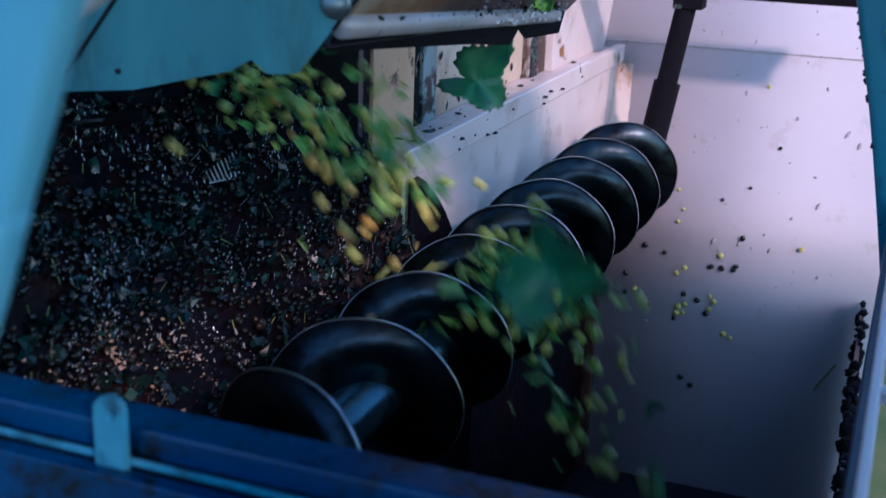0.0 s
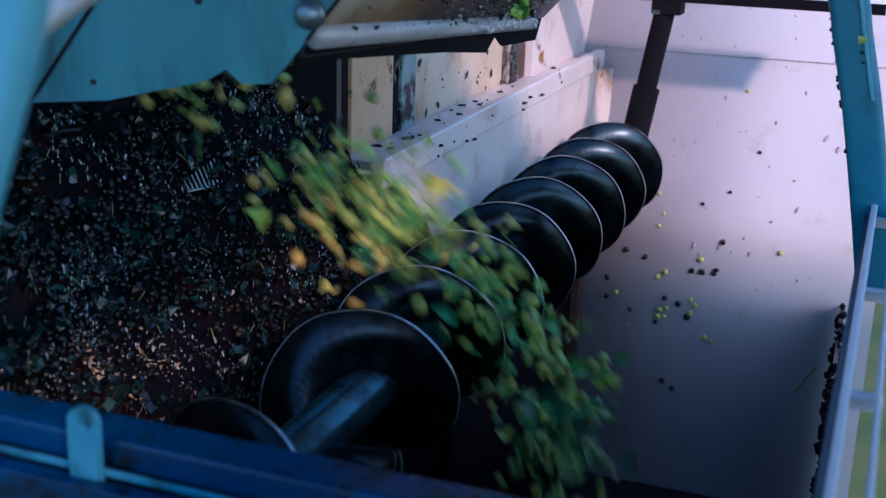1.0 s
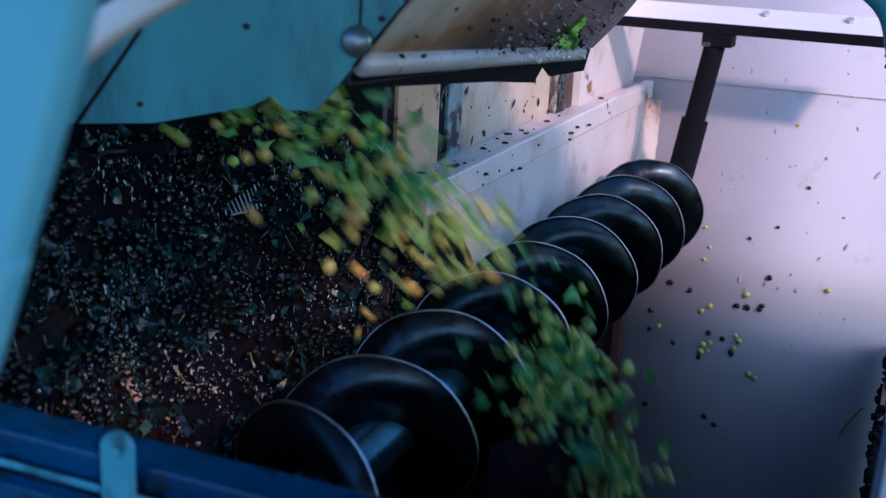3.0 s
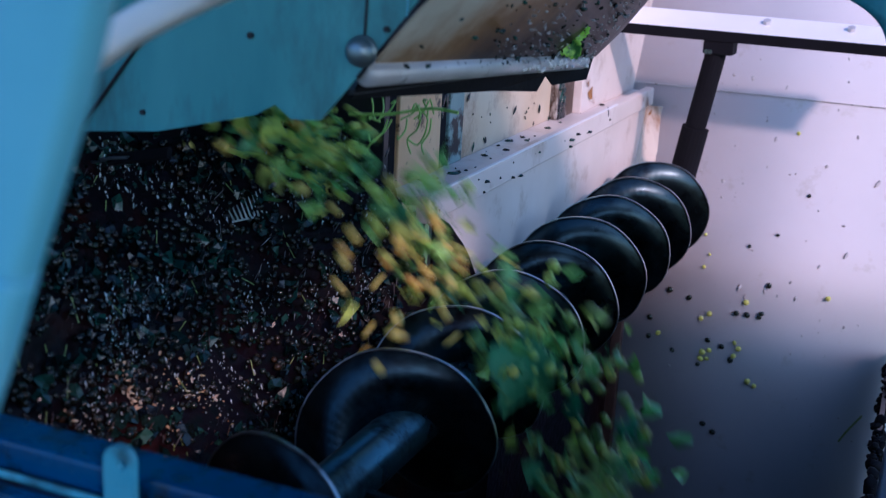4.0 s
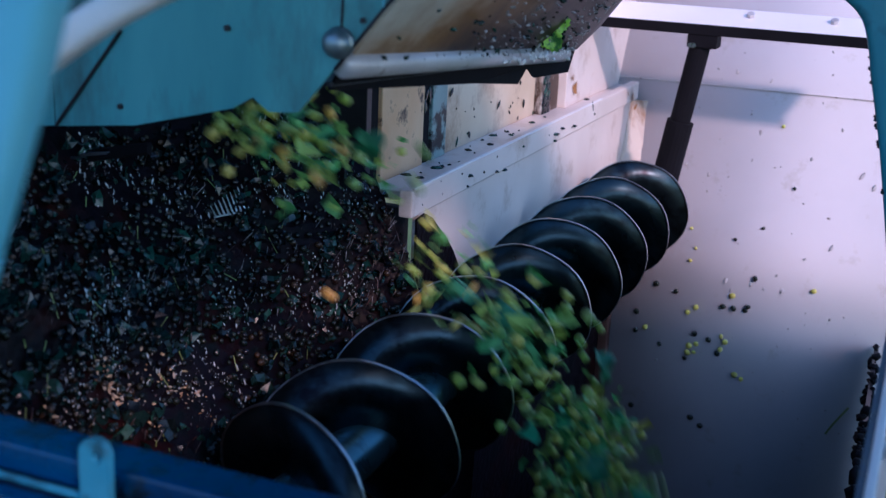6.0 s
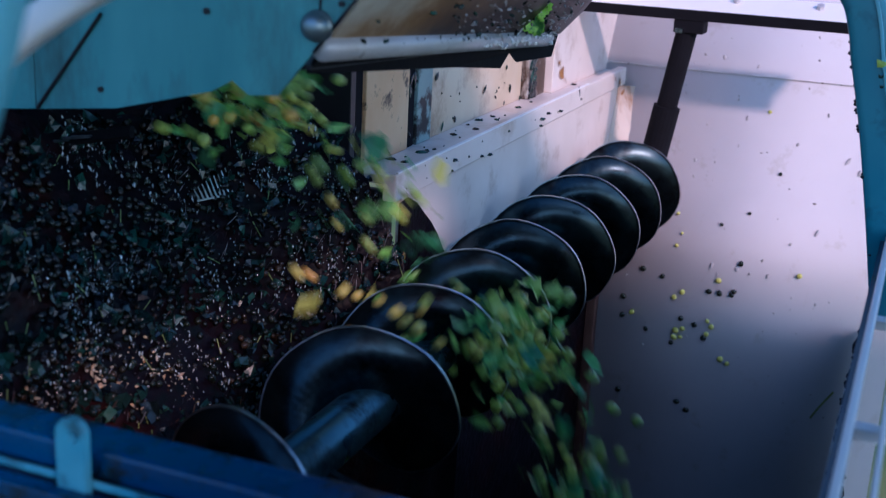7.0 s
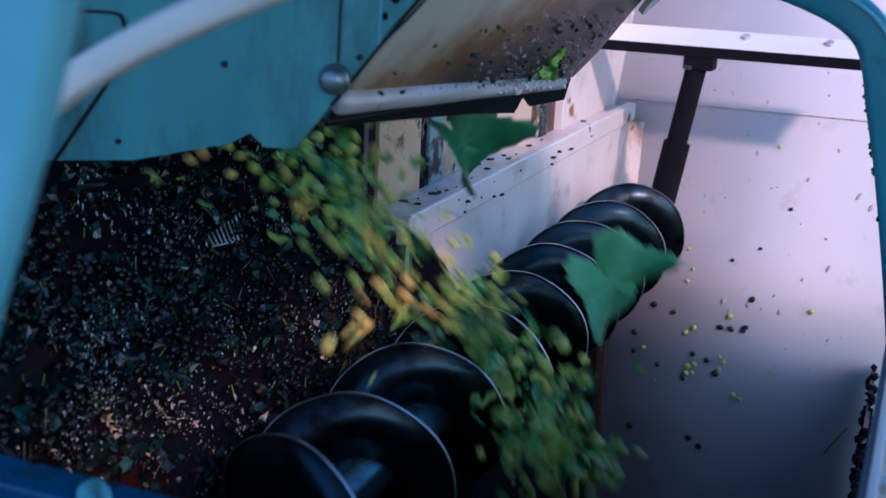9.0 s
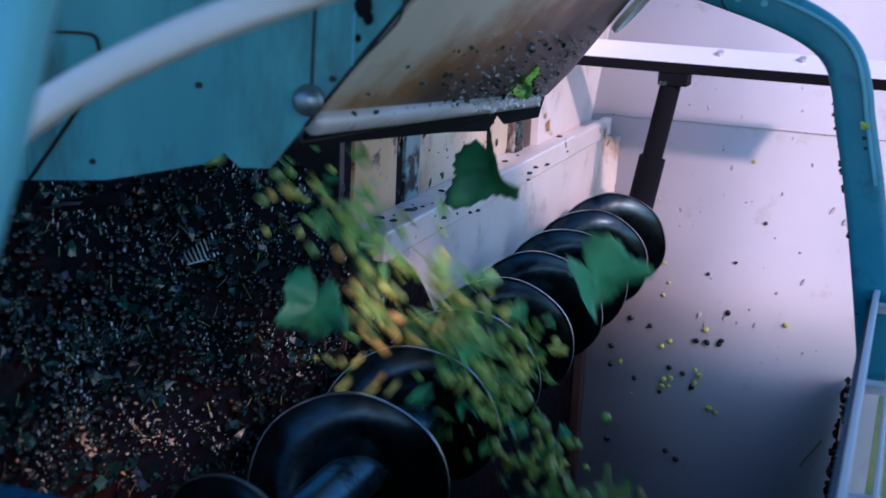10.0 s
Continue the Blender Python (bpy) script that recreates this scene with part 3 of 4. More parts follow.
# ---- the frame that the camera looks through ----
def front_frame():
    e = empty("opening_frame", (0, 0, 0))
    y = -0.65
    bm = bmesh.new()
    box(bm, (-1.1, y - 0.005, 1.176), (1.12, y + 0.05, 1.209), 0.005)
    part("rail", bm, M_BLUE, e, "blue painted bottom rail, chipped and wet")
    bm = bmesh.new()
    box(bm, (-1.1, y - 0.012, 1.169), (0.80, y - 0.0055, 1.1765), 0.002)
    part("rail_edge", bm, M_LUG, e, "scraped pale lower edge of the rail")
    bm = bmesh.new()
    box(bm, (-1.1, y + 0.0, 1.08), (0.80, y + 0.012, 1.169), 0.002)
    part("rail_web", bm, M_NAVY, e)
    # lug with a hole
    bm = bmesh.new()
    n = 20
    cx, cz, r = 0.046, 1.229, 0.0170
    outline = [(cx + r * math.cos(math.pi * k / n), cz + r * math.sin(math.pi * k / n)) for k in range(n + 1)] + [(cx - r, 1.10), (cx + r, 1.10)]
    hole = [(cx + 0.004 + 0.0062 * math.cos(2 * math.pi * k / 14), cz - 0.002 + 0.0062 * math.sin(2 * math.pi * k / 14)) for k in range(14)]
    for yy in (y - 0.024, y - 0.014):
        vo = [bm.verts.new((x, yy, z)) for x, z in outline]
        vh = [bm.verts.new((x, yy, z)) for x, z in hole]
        es = [bm.edges.new((vo[k], vo[(k + 1) % len(vo)])) for k in range(len(vo))] + [bm.edges.new((vh[k], vh[(k + 1) % 14])) for k in range(14)]
        bmesh.ops.triangle_fill(bm, edges=es, use_beauty=True)
        if yy < y - 0.02:
            first = (vo, vh)
        else:
            for p, q in ((first[0], vo), (first[1], vh)):
                for k in range(len(p)):
                    j = (k + 1) % len(p)
                    bm.faces.new((p[k], p[j], q[j], q[k]))
    part("lug", bm, M_LUG, e, "worn blue lug plate with a round hole")
    bm = bmesh.new()
    rod(bm, (cx + 0.005, y - 0.022, 1.118), (cx + 0.005, y - 0.030, 1.118), 0.007, seg=12)
    part("bolt", bm, M_DARK, e)
    bm = bmesh.new()
    path = smooth_path([(x, -0.70, z) for x, z in ((-0.30, 1.225), (-0.22, 1.36), (-0.12, 1.49), (0.0, 1.59), (0.058, 1.632), (0.12, 1.668), (0.2, 1.706), (0.28, 1.738), (0.36, 1.766), (0.5, 1.81), (0.7, 1.85), (0.92, 1.80), (1.05, 1.62), (1.09, 1.225))])
    sweep(bm, path, 0.030, 0.03, rnd=0.6)
    part("bow", bm, M_PALE, e, "whitish bent tube arching over the opening", smooth=True)
    tagged(e, "blue painted steel frame of the loading opening", "frame")


def support_arch():
    """The broad sheet upright at the far end of the tall side, bent over towards the bin."""
    e = empty("support_arch")
    y = 0.65
    line = ((0.12, 1.80), (0.30, 1.755), (0.42, 1.722), (0.53, 1.688), (0.60, 1.655), (0.640, 1.615), (0.660, 1.560), (0.671, 1.510), (0.700, 1.395), (0.736, 1.220), (0.765, 1.06))
    bm = bmesh.new()
    sweep(bm, smooth_path([(x, y, z) for x, z in line]), 0.066, 0.045, rnd=0.3)
    part("upright", bm, M_MIDBLUE, e, "sea-blue sheet upright with a rounded bend", smooth=True)
    bm = bmesh.new()
    sweep(bm, smooth_path([(x + 0.018, y - 0.024, z + 0.012) for x, z in line[2:9]]), 0.006, 0.006)
    part("weld_bead", bm, M_PALEBLUE, e)
    for x, z in ((0.50, 1.70), (0.455, 1.705)):
        bm = bmesh.new()
        rod(bm, (x, y - 0.02, z), (x, y - 0.027, z), 0.006, seg=10)
        part("rivet", bm, M_PALEBLUE, e)
    bm = bmesh.new()
    sweep(bm, smooth_path([(0.425, y - 0.024, 1.74), (0.432, y - 0.024, 1.715), (0.428, y - 0.024, 1.70), (0.440, y - 0.024, 1.683)]), 0.003, 0.003)
    part("crack", bm, M_DARK, e)
    tagged(e, "sea-blue painted steel upright bent over towards the bin", "support arch")
    for x, z, r in ((0.688, 1.508, 0.012), (0.690, 1.487, 0.006), (0.694, 1.470, 0.005)):
        o = new("pulp_blot", scatter("pulp_blot", SCRAP, [((0, 0, 0), (r, r, 0.004), (1.5708, 0.4, 0))], M_SCRAP if r > 0.01 else M_LEAFDARK, False))
        o.location = (x, y - 0.028, z)
        tagged(o, "yellowish pulp blot on the upright", "pulp", "pulp blots")
    bm = bmesh.new()
    for k in range(26):
        z = 1.10 + 0.5 * rng.random()
        x = 0.671 - 0.033 + (1.51 - z) * 0.236
        bmesh.ops.create_icosphere(bm, subdivisions=1, radius=rng.uniform(0.002, 0.005), matrix=Matrix.Translation((x, y - 0.01 + rng.uniform(-0.01, 0.01), z)))
    tagged(part("upright_crust", bm, M_DARK), "dark crusted pulp along the upright", "pulp", kind="stuff")


def side_rim():
    e = empty("side_rim")
    for x, w, lab in ((0.744, 0.011, "whitish inner edge bar"), (0.779, 0.007, "whitish outer edge bar")):
        bm = bmesh.new()
        box(bm, (x - w / 2, -0.64, 1.205), (x + w / 2, 0.63, 1.225), 0.003)
        part("edge_bar", bm, M_PALE, e, lab)
    for y in (-0.62, -0.22, 0.18, 0.60):
        bm = bmesh.new()
        box(bm, (0.740, y, 1.190), (0.785, y + 0.025, 1.2045), 0.002)
        part("cross_tie", bm, M_PALE, e)
    tagged(e, "double white edge bar along the side of the hopper", "rim")


def stanchion():
    e = empty("stanchion")
    bm = bmesh.new()
    path = [(x - 0.032, -1.02, z) for x, z in ((-0.62, -1.0), (0.05, 1.0), (0.240, 1.50), (0.262, 1.56), (0.295, 1.645), (0.317, 1.71), (0.42, 2.05))]
    sweep(bm, smooth_path(path, 4), 0.062, 0.03, rnd=0.4)
    part("tube", bm, M_PALEBLUE, e, smooth=True)
    tagged(e, "pale blue leaning tube standing before the hopper", "stanchion")


# ---- the heap and what lies about ----
def heap_point(u, v):
    """u along the hopper, v down the slope."""
    y = -0.64 + 1.265 * u
    x = -0.64 + 0.46 * v + 0.15 * u ** 3 * (1 - 0.6 * v) + 0.11 * max(0.0, (u - 0.72) / 0.28) ** 2 * min(1.0, v * 3.0) + 0.05 * math.sin(5 * u + 1) + 0.04 * noise.noise((u * 4, v * 4, 1.0))
    z = 1.40 - 0.66 * v ** 1.1 + 0.03 * noise.noise((u * 5, v * 5, 4.0))
    return Vector((x, y, z))


def heap():
    e = empty("grape_heap")
    bm = bmesh.new()
    nu, nv = 70, 60
    top = [[bm.verts.new(heap_point(i / nu, j / nv) + Vector((rng.uniform(-1, 1), rng.uniform(-1, 1), rng.uniform(-1, 1))) * 0.006) for i in range(nu + 1)] for j in range(nv + 1)]
    for j in range(nv):
        for i in range(nu):
            bm.faces.new((top[j][i], top[j][i + 1], top[j + 1][i + 1], top[j + 1][i]))
    # down to the floor and back
    foot = [bm.verts.new((v.co.x - 0.02, v.co.y, -0.25)) for v in top[nv]]
    rear = [bm.verts.new((-1.2, v.co.y, -0.25)) for v in top[0]]
    crest = [bm.verts.new((-1.2, v.co.y, 1.42)) for v in top[0]]
    for i in range(nu):
        bm.faces.new((top[nv][i], top[nv][i + 1], foot[i + 1], foot[i]))
        bm.faces.new((foot[i], foot[i + 1], rear[i + 1], rear[i]))
        bm.faces.new((rear[i], rear[i + 1], crest[i + 1], crest[i]))
        bm.faces.new((crest[i], crest[i + 1], top[0][i + 1], top[0][i]))
    part("mash", bm, M_MASH, e, "wet mass of crushed grapes, shade put into its near-black colour", smooth=True)
    spots, scraps = [], []
    for k in range(3800):
        u, v = rng.random(), rng.random()
        if v < 0.13 or noise.noise((u * 6, v * 6, 2.0)) + noise.noise((u * 17, v * 17, 5.0)) * 0.6 < -0.32:
            continue
        p = heap_point(u, v) + Vector((rng.uniform(0, 0.012), -rng.uniform(0, 0.006), rng.uniform(0, 0.010)))
        r = rng.uniform(0.0045, 0.0085)
        spots.append((p, (r, r * rng.uniform(0.8, 1), r * rng.uniform(0.9, 1.25)), turn()))
    for k in range(2600):
        u, v = rng.random(), rng.random() ** 1.2
        if v < 0.12 or noise.noise((u * 5, v * 5, 12.0)) + noise.noise((u * 15, v * 15, 3.0)) * 0.6 < -0.26:
            continue
        p = heap_point(u, v) + Vector((rng.uniform(0.004, 0.016), -rng.uniform(0, 0.01), rng.uniform(0.002, 0.012)))
        s = 0.006 + 0.020 * rng.random() ** 1.8
        scraps.append((p, (s, s, s), turn()))
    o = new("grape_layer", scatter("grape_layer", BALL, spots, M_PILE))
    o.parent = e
    tagged(o, "wet green and purple grapes with small glints, darkened for the heap's shade", kind="stuff")
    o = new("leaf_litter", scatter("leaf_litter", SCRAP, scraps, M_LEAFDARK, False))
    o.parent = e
    tagged(o, "torn wet leaf scraps, darkened for the heap's shade", kind="stuff")
    flecks = []
    knots = [(rng.uniform(0.12, 0.58), rng.uniform(0.45, 0.78)) for _ in range(16)]
    for k in range(400):
        cu, cv = knots[int(16 * rng.random() ** 1.4)]
        u, v = rng.gauss(cu, 0.010), rng.gauss(cv, 0.028)
        p = heap_point(min(max(u, 0.02), 0.98), min(max(v, 0.05), 0.95)) + Vector((rng.uniform(0.006, 0.016), -rng.uniform(0.002, 0.008), rng.uniform(0.004, 0.012)))
        r = 0.0008 + 0.0026 * rng.random() ** 2
        flecks.append((p, (r, r * rng.uniform(0.4, 1), r * rng.uniform(0.8, 3.0)), turn()))
    for k in range(800):      # pale beads put in as wet glints, running down in short chains
        u, v = rng.random(), rng.uniform(0.1, 0.85)
        if noise.noise((u * 6, v * 6, 9.0)) < 0.04:
            continue
        for j in range(rng.randint(3, 8)):
            u, v = u + rng.uniform(-0.006, 0.006), v + rng.uniform(0.006, 0.016)
            p = heap_point(min(max(u, 0.0), 1.0), min(v, 0.98)) + Vector((rng.uniform(0.010, 0.018), -rng.uniform(0.004, 0.010), rng.uniform(0.008, 0.014)))
            r = 0.0005 + 0.0016 * rng.random() ** 3
            flecks.append((p, (r, r, r * rng.uniform(0.9, 4.0)), (rng.uniform(-0.4, 0.4), rng.uniform(-0.4, 0.4), 0)))
    threads = []
    for k in range(1300):      # wet skins and strings that hang down the slope, thickest where the crop pours
        u, v = 1 - 0.98 * rng.random() ** 1.5, rng.uniform(0.16, 0.92)
        if noise.noise((u * 11, v * 5, 21.0)) < -0.05:
            continue
        p = heap_point(min(u, 0.99), v) + Vector((rng.uniform(0.012, 0.022), -rng.uniform(0.004, 0.012), rng.uniform(0.006, 0.014)))
        r = 0.0004 + 0.0009 * rng.random() ** 2
        threads.append((p, (r, r, 0.003 + 0.015 * rng.random() ** 2), (rng.gauss(0, 0.25), 0.35 + rng.gauss(0, 0.25), 0)))
    o = new("wet_string", scatter("wet_string", BALL, threads, M_STRING))
    o.parent = e
    tagged(o, "dim wet strings and skins hanging down the slope", kind="stuff")
    for nm, mat, lab, some in (("grape_pulp", M_PULP, "pale bits of pulp in knots, orange and cream for warm sun", flecks[:400]), ("juice_glints", M_DROP, "pale drops and skins put in as wet glints", flecks[400:])):
        o = new(nm, scatter(nm, BLOB if nm == "grape_pulp" else BALL, some, mat))
        o.parent = e
        tagged(o, lab, kind="stuff")
    bm = bmesh.new()
    for k in range(110):
        p = heap_point(rng.random(), rng.uniform(0.15, 1)) + Vector((0.008, -0.004, 0.006))
        q = p + Vector((rng.uniform(-0.01, 0.02), rng.uniform(-0.02, 0.02), -rng.uniform(0.01, 0.05)))
        rod(bm, p, q, 0.0011, 0.0008, seg=5)
    o = part("stem_litter", bm, M_STEM, e, "thin bruised grape stems")
    tagged(o, kind="stuff")
    tagged(e, "steep heap of dark wet grapes, stems and leaf scraps", "grape heap")
    bm = bmesh.new()
    o, along, up = Vector((-0.434, 0.285, 1.186)), Vector((0.010, 0.145, -0.012)), Vector((-0.030, 0.03, 0.055))
    rod(bm, o, o + along, 0.0022, 0.0014, seg=6)
    for k in range(11):
        f = 0.04 + 0.088 * k
        rod(bm, o + along * f, o + along * (f - 0.16) + up * (0.35 + 0.65 * f) + Vector((0.008, 0, 0)), 0.0022, 0.0010, seg=6)
    tagged(part("leaf_rib", bm, M_DROP), "pale wet ribbed leaf stalk on the heap", "leaf stalk")


def scraper():
    """A bare wet edge strip that shows between the bin and the heap, its highlight modelled as bright rods."""
    bm = bmesh.new()
    a, b = Vector((-0.681, 0.100, 1.289)), Vector((-0.439, 0.100, 1.344))
    sweep(bm, [a + (a - b) * 0.9, a, b], 0.012, 0.02, side=(0, 0.5, 1), rnd=0.4)
    e = part("scraper_strip", bm, M_BLACK)
    bm = bmesh.new()
    for k in range(9):
        u = rng.random() * 0.8
        rod(bm, a.lerp(b, u) + Vector((0.004, -0.017, rng.uniform(0.0, 0.010))), a.lerp(b, u + rng.uniform(0.1, 0.3)) + Vector((0.004, -0.017, rng.uniform(0.0, 0.010))), 0.0028, 0.0010, seg=6)
    part("strip_highlight", bm, M_EDGE, e, "thin bright rods put in for the highlight")
    tagged(e, "dark wet steel scraper strip with a highlight of bright rods", "scraper strip")


def leaf_mesh(name, size, mat, curl=0.25, seed=1, n=60, rn=6):
    """A lobed, toothed vine leaf with a folded midrib and a short stalk."""
    r0 = random.Random(seed)
    bm = bmesh.new()
    rings = []
    for j in range(rn + 1):
        f = j / rn
        ring = []
        for k in range(n):
            a = 2 * math.pi * k / n
            lobe = 0.80 + 0.11 * math.cos(5 * a) + 0.07 * math.cos(3 * a + seed) + 0.05 * math.cos(2 * a + 0.4 * seed)
            if abs(a - math.pi) < 0.32:
                lobe *= 0.45 + 0.55 * abs(a - math.pi) / 0.32
            tooth = 0.035 * (1 if k % 2 else -1) * (f > 0.95)
            r = (lobe + tooth) * f * size
            x, y = r * math.cos(a), r * math.sin(a)
            z = curl * size * (1.2 * (abs(y) / size) ** 1.4 - 0.9 * (x / size) ** 2) + 0.07 * size * math.sin(5 * a + 1) * f + 0.10 * size * noise.noise((x / size * 2.5, y / size * 2.5, seed * 3.7))
            ring.append(bm.verts.new((x, y, z)))
        rings.append(ring)
    for r1, r2 in zip(rings, rings[1:]):
        for k in range(n):
            bm.faces.new((r1[k], r1[(k + 1) % n], r2[(k + 1) % n], r2[k]))
    bmesh.ops.remove_doubles(bm, verts=bm.verts, dist=1e-6)
    bmesh.ops.solidify(bm, geom=list(bm.faces), thickness=0.0006)
    return mesh_of(name, bm, mat, True)


def spatter():
    """Grapes and scraps that stick to the far sheet and the ledges."""
    def on_wall(x, z):
        return Vector((x, end_wall_y(z) - 0.006, z))
    bright = ((-0.035, 0.432), (0.099, 0.507), (0.124, 0.528), (0.112, 0.370), (0.137, 0.404), (0.132, 0.374), (0.115, 0.394), (0.215, 0.444), (0.216, 0.399),
              (0.229, 0.427), (0.27, 0.322), (0.293, 0.311), (0.101, 0.721), (0.089, 0.68), (0.077, 0.779), (0.304, 1.109), (0.481, 0.642), (0.235, 0.586))
    dull = ((0.055, 0.571), (-0.068, 0.481), (-0.066, 0.416), (0.129, 0.438), (0.175, 0.425), (0.208, 0.384), (0.209, 0.545), (0.243, 0.545), (0.287, 0.557), (0.281, 0.544),
            (0.299, 0.653), (-0.057, 0.149), (0.144, 0.146), (0.179, 0.123), (-0.011, 0.587), (0.105, 0.349), (0.017, 0.382), (0.22, 0.764), (0.30, 0.808), (0.372, 0.932))
    for places, mat, lab in ((bright, M_BRIGHT, "squashed yellow-green grape stuck to the steel sheet"), (dull, M_PILE, "dark bruised grape stuck to the steel sheet")):
        for x, z in places:
            r = rng.uniform(0.008, 0.0115) if z < 0.66 else rng.uniform(0.005, 0.007)
            o = new("grape_scrap", scatter("grape_scrap", BALL2, [((0, 0, 0), (r, r * 0.6, r * rng.uniform(0.75, 1.1)), (0, rng.uniform(0, 3), 0))], mat))
            o.location = on_wall(x, z)
            tagged(o, lab, "grape", "grapes stuck to the hopper")
    bm = bmesh.new()
    sweep(bm, smooth_path([(0.574, 2.244, 0.18), (0.595, 2.241, 0.222), (0.632, 2.243, 0.282)]), 0.006, 0.005)
    tagged(part("twig", bm, M_STEM), "thin pale grape stalk on the steel sheet", "twig")
    # fine specks
    places = []
    for k in range(110):
        x, z = rng.uniform(-0.1, 0.62), rng.uniform(0.1, 1.45)
        r = rng.uniform(0.001, 0.0045) * rng.random() ** 0.5
        places.append((on_wall(x, z) + Vector((0, 0.004, 0)), (r, r * 0.4, r * rng.uniform(0.8, 1.8)), (0, rng.uniform(0, 3), 0)))
    for k in range(34):
        x, z = rng.uniform(-0.1, 0.62), rng.uniform(0.55, 1.45)
        r = rng.uniform(0.003, 0.0085)
        places.append((on_wall(x, z) + Vector((0, 0.004, 0)), (r * 0.7, 0.0012, r * rng.uniform(0.8, 1.8)), (-0.5, rng.uniform(-0.6, 0.6), 0)))
    tagged(new("juice_specks", scatter("juice_specks", BLOB, places, M_SPECK)), "fine grey specks of pulp on the steel sheet", "specks", kind="stuff")
    places = []
    for k in range(150):
        y = rng.uniform(0.62, 1.75) if rng.random() < 0.8 else rng.uniform(1.7, 2.1)
        x, z = (-0.302, rng.uniform(1.19, 1.42)) if rng.random() < 0.55 else (-0.19 - rng.uniform(0, 0.1), 1.19)
        if rng.random() < 0.12:
            x, z = -0.1805, rng.uniform(1.15, 1.2)
        r = 0.0015 + 0.011 * rng.random() ** 2.5
        flat = z < 1.195 and x > -0.3 and x < -0.18
        size = (r, r * rng.uniform(0.6, 1.6), 0.002 + 0.2 * r) if flat else (0.0016, r * rng.uniform(0.5, 1.0), r * rng.uniform(0.8, 2.2))
        places.append(((x, y, z - (0.004 if flat else 0)), size, (0, 0, rng.uniform(0, 3)) if flat else (rng.uniform(-0.9, 0.9), 0, 0)))
    for k in range(60):
        zz = 1.19 + 0.22 * rng.random() ** 1.8
        places.append(((-0.284, rng.uniform(1.735, 1.79) + 0.02 * rng.random(), zz), (0.003, rng.uniform(0.004, 0.016), rng.uniform(0.006, 0.022)), (rng.uniform(-0.5, 0.5), 0, 0)))
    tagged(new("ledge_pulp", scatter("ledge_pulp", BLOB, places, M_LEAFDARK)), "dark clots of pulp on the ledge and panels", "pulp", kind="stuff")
    for x, y, z, r in ((-0.178, 2.38, 1.165, 0.026), (-0.178, 2.31, 1.185, 0.014), (-0.260, 1.97, 1.235, 0.026), (-0.178, 2.43, 1.12, 0.020), (-0.260, 2.02, 1.21, 0.014), (-0.260, 1.94, 1.27, 0.014)):
        o = new("rust_spot", scatter("rust_spot", SCRAP, [((0, 0, 0), (r, r, 0.002), (0, 1.5708, rng.uniform(-0.3, 0.3)))], M_RUSTSPOT, False))
        o.location = (x + 0.003, y, z)
        tagged(o, "brown rust blister on the white sheet", "rust spot", "rust spots")
    # clotted pulp along the edge of the right sheet
    places = []
    for k in range(520):
        y = rng.uniform(0.2, 2.2)
        z = 0.60 - 0.06 * (y - 0.6) + rng.uniform(-0.10, 0.02)
        x = 0.720 - 0.018 * max(0.0, y - 0.6) - rng.uniform(-0.004, 0.012)
        r = 0.003 + 0.014 * rng.random() ** 2.5
        if noise.noise((y * 9, z * 14, 3.0)) < -0.15:
            continue
        places.append(((x, y, z), (r * 0.7, r * rng.uniform(0.6, 1.6), r), turn()))
    tagged(new("edge_pulp", scatter("edge_pulp", BLOB, places, M_BLACK)), "dark grapes and pulp clotted along the side sheet", "pulp", kind="stuff")
    # pulp and foam along the pipe and the stained panel
    places = []
    for k in range(130):
        t = rng.random() ** 0.5
        base = Vector((0.048, -0.165, 1.543)).lerp(Vector((0.086, 0.665, 1.492)), t)
        h = rng.random() ** 2.2
        p = base + Vector((0.015, 0, 0.012)) + Vector((0.150, 0, 0.182)) * 0.6 * h
        r = rng.uniform(0.0008, 0.0038)
        places.append((p, (r, r * rng.uniform(0.4, 1), r * rng.uniform(1, 2)), turn()))
    foam = []
    for k in range(260):
        t = 1 - rng.random() ** 1.7 * 0.62
        h = rng.random() ** 1.6
        p = Vector((0.048, -0.165, 1.543)).lerp(Vector((0.086, 0.665, 1.492)), t) + Vector((0.018, 0, 0.010)) + Vector((0.150, 0, 0.182)) * 0.75 * h
        r = 0.0006 + 0.0022 * rng.random() ** 2
        foam.append((p, (r, r * 0.8, r * rng.uniform(1, 3)), turn()))
    tagged(new("foam_flecks", scatter("foam_flecks", BLOB, foam, M_SPECK)), "pale dried flecks of foam on the stained bin panel", "foam", kind="stuff")
    tagged(new("panel_pulp", scatter("panel_pulp", BLOB, places, M_LEAFDARK)), "dark splashes of pulp on the stained bin panel", "pulp", kind="stuff")
    places = []
    for k in range(170):
        f = 0.58 + 0.42 * rng.random() ** 0.7
        q = rng.uniform(-0.6, 1.9)
        c = Vector((0.048, -0.165, 1.543)).lerp(Vector((0.086, 0.665, 1.492)), f)
        r = rng.uniform(0.0012, 0.0048)
        places.append((c + Vector((math.sin(q), -0.3, math.cos(q))) * 0.0165, (r, r * rng.uniform(0.6, 1.6), r * 0.7), turn()))
    tagged(new("pipe_crust", scatter("pipe_crust", BLOB, places, M_PALE)), "greyish foam and pulp crusted on the pipe", "pulp", kind="stuff")
    lf = new("vine_leaf", leaf_mesh("vine_leaf", 0.046, M_LEAFBRIGHT, 0.2, 3))
    lf.matrix_world = look((0.106, 0.50, 1.556), (0.55, -0.9, 1.72), -50)
    tagged(lf, "torn bright green leaf stuck on the pipe end", "leaf")
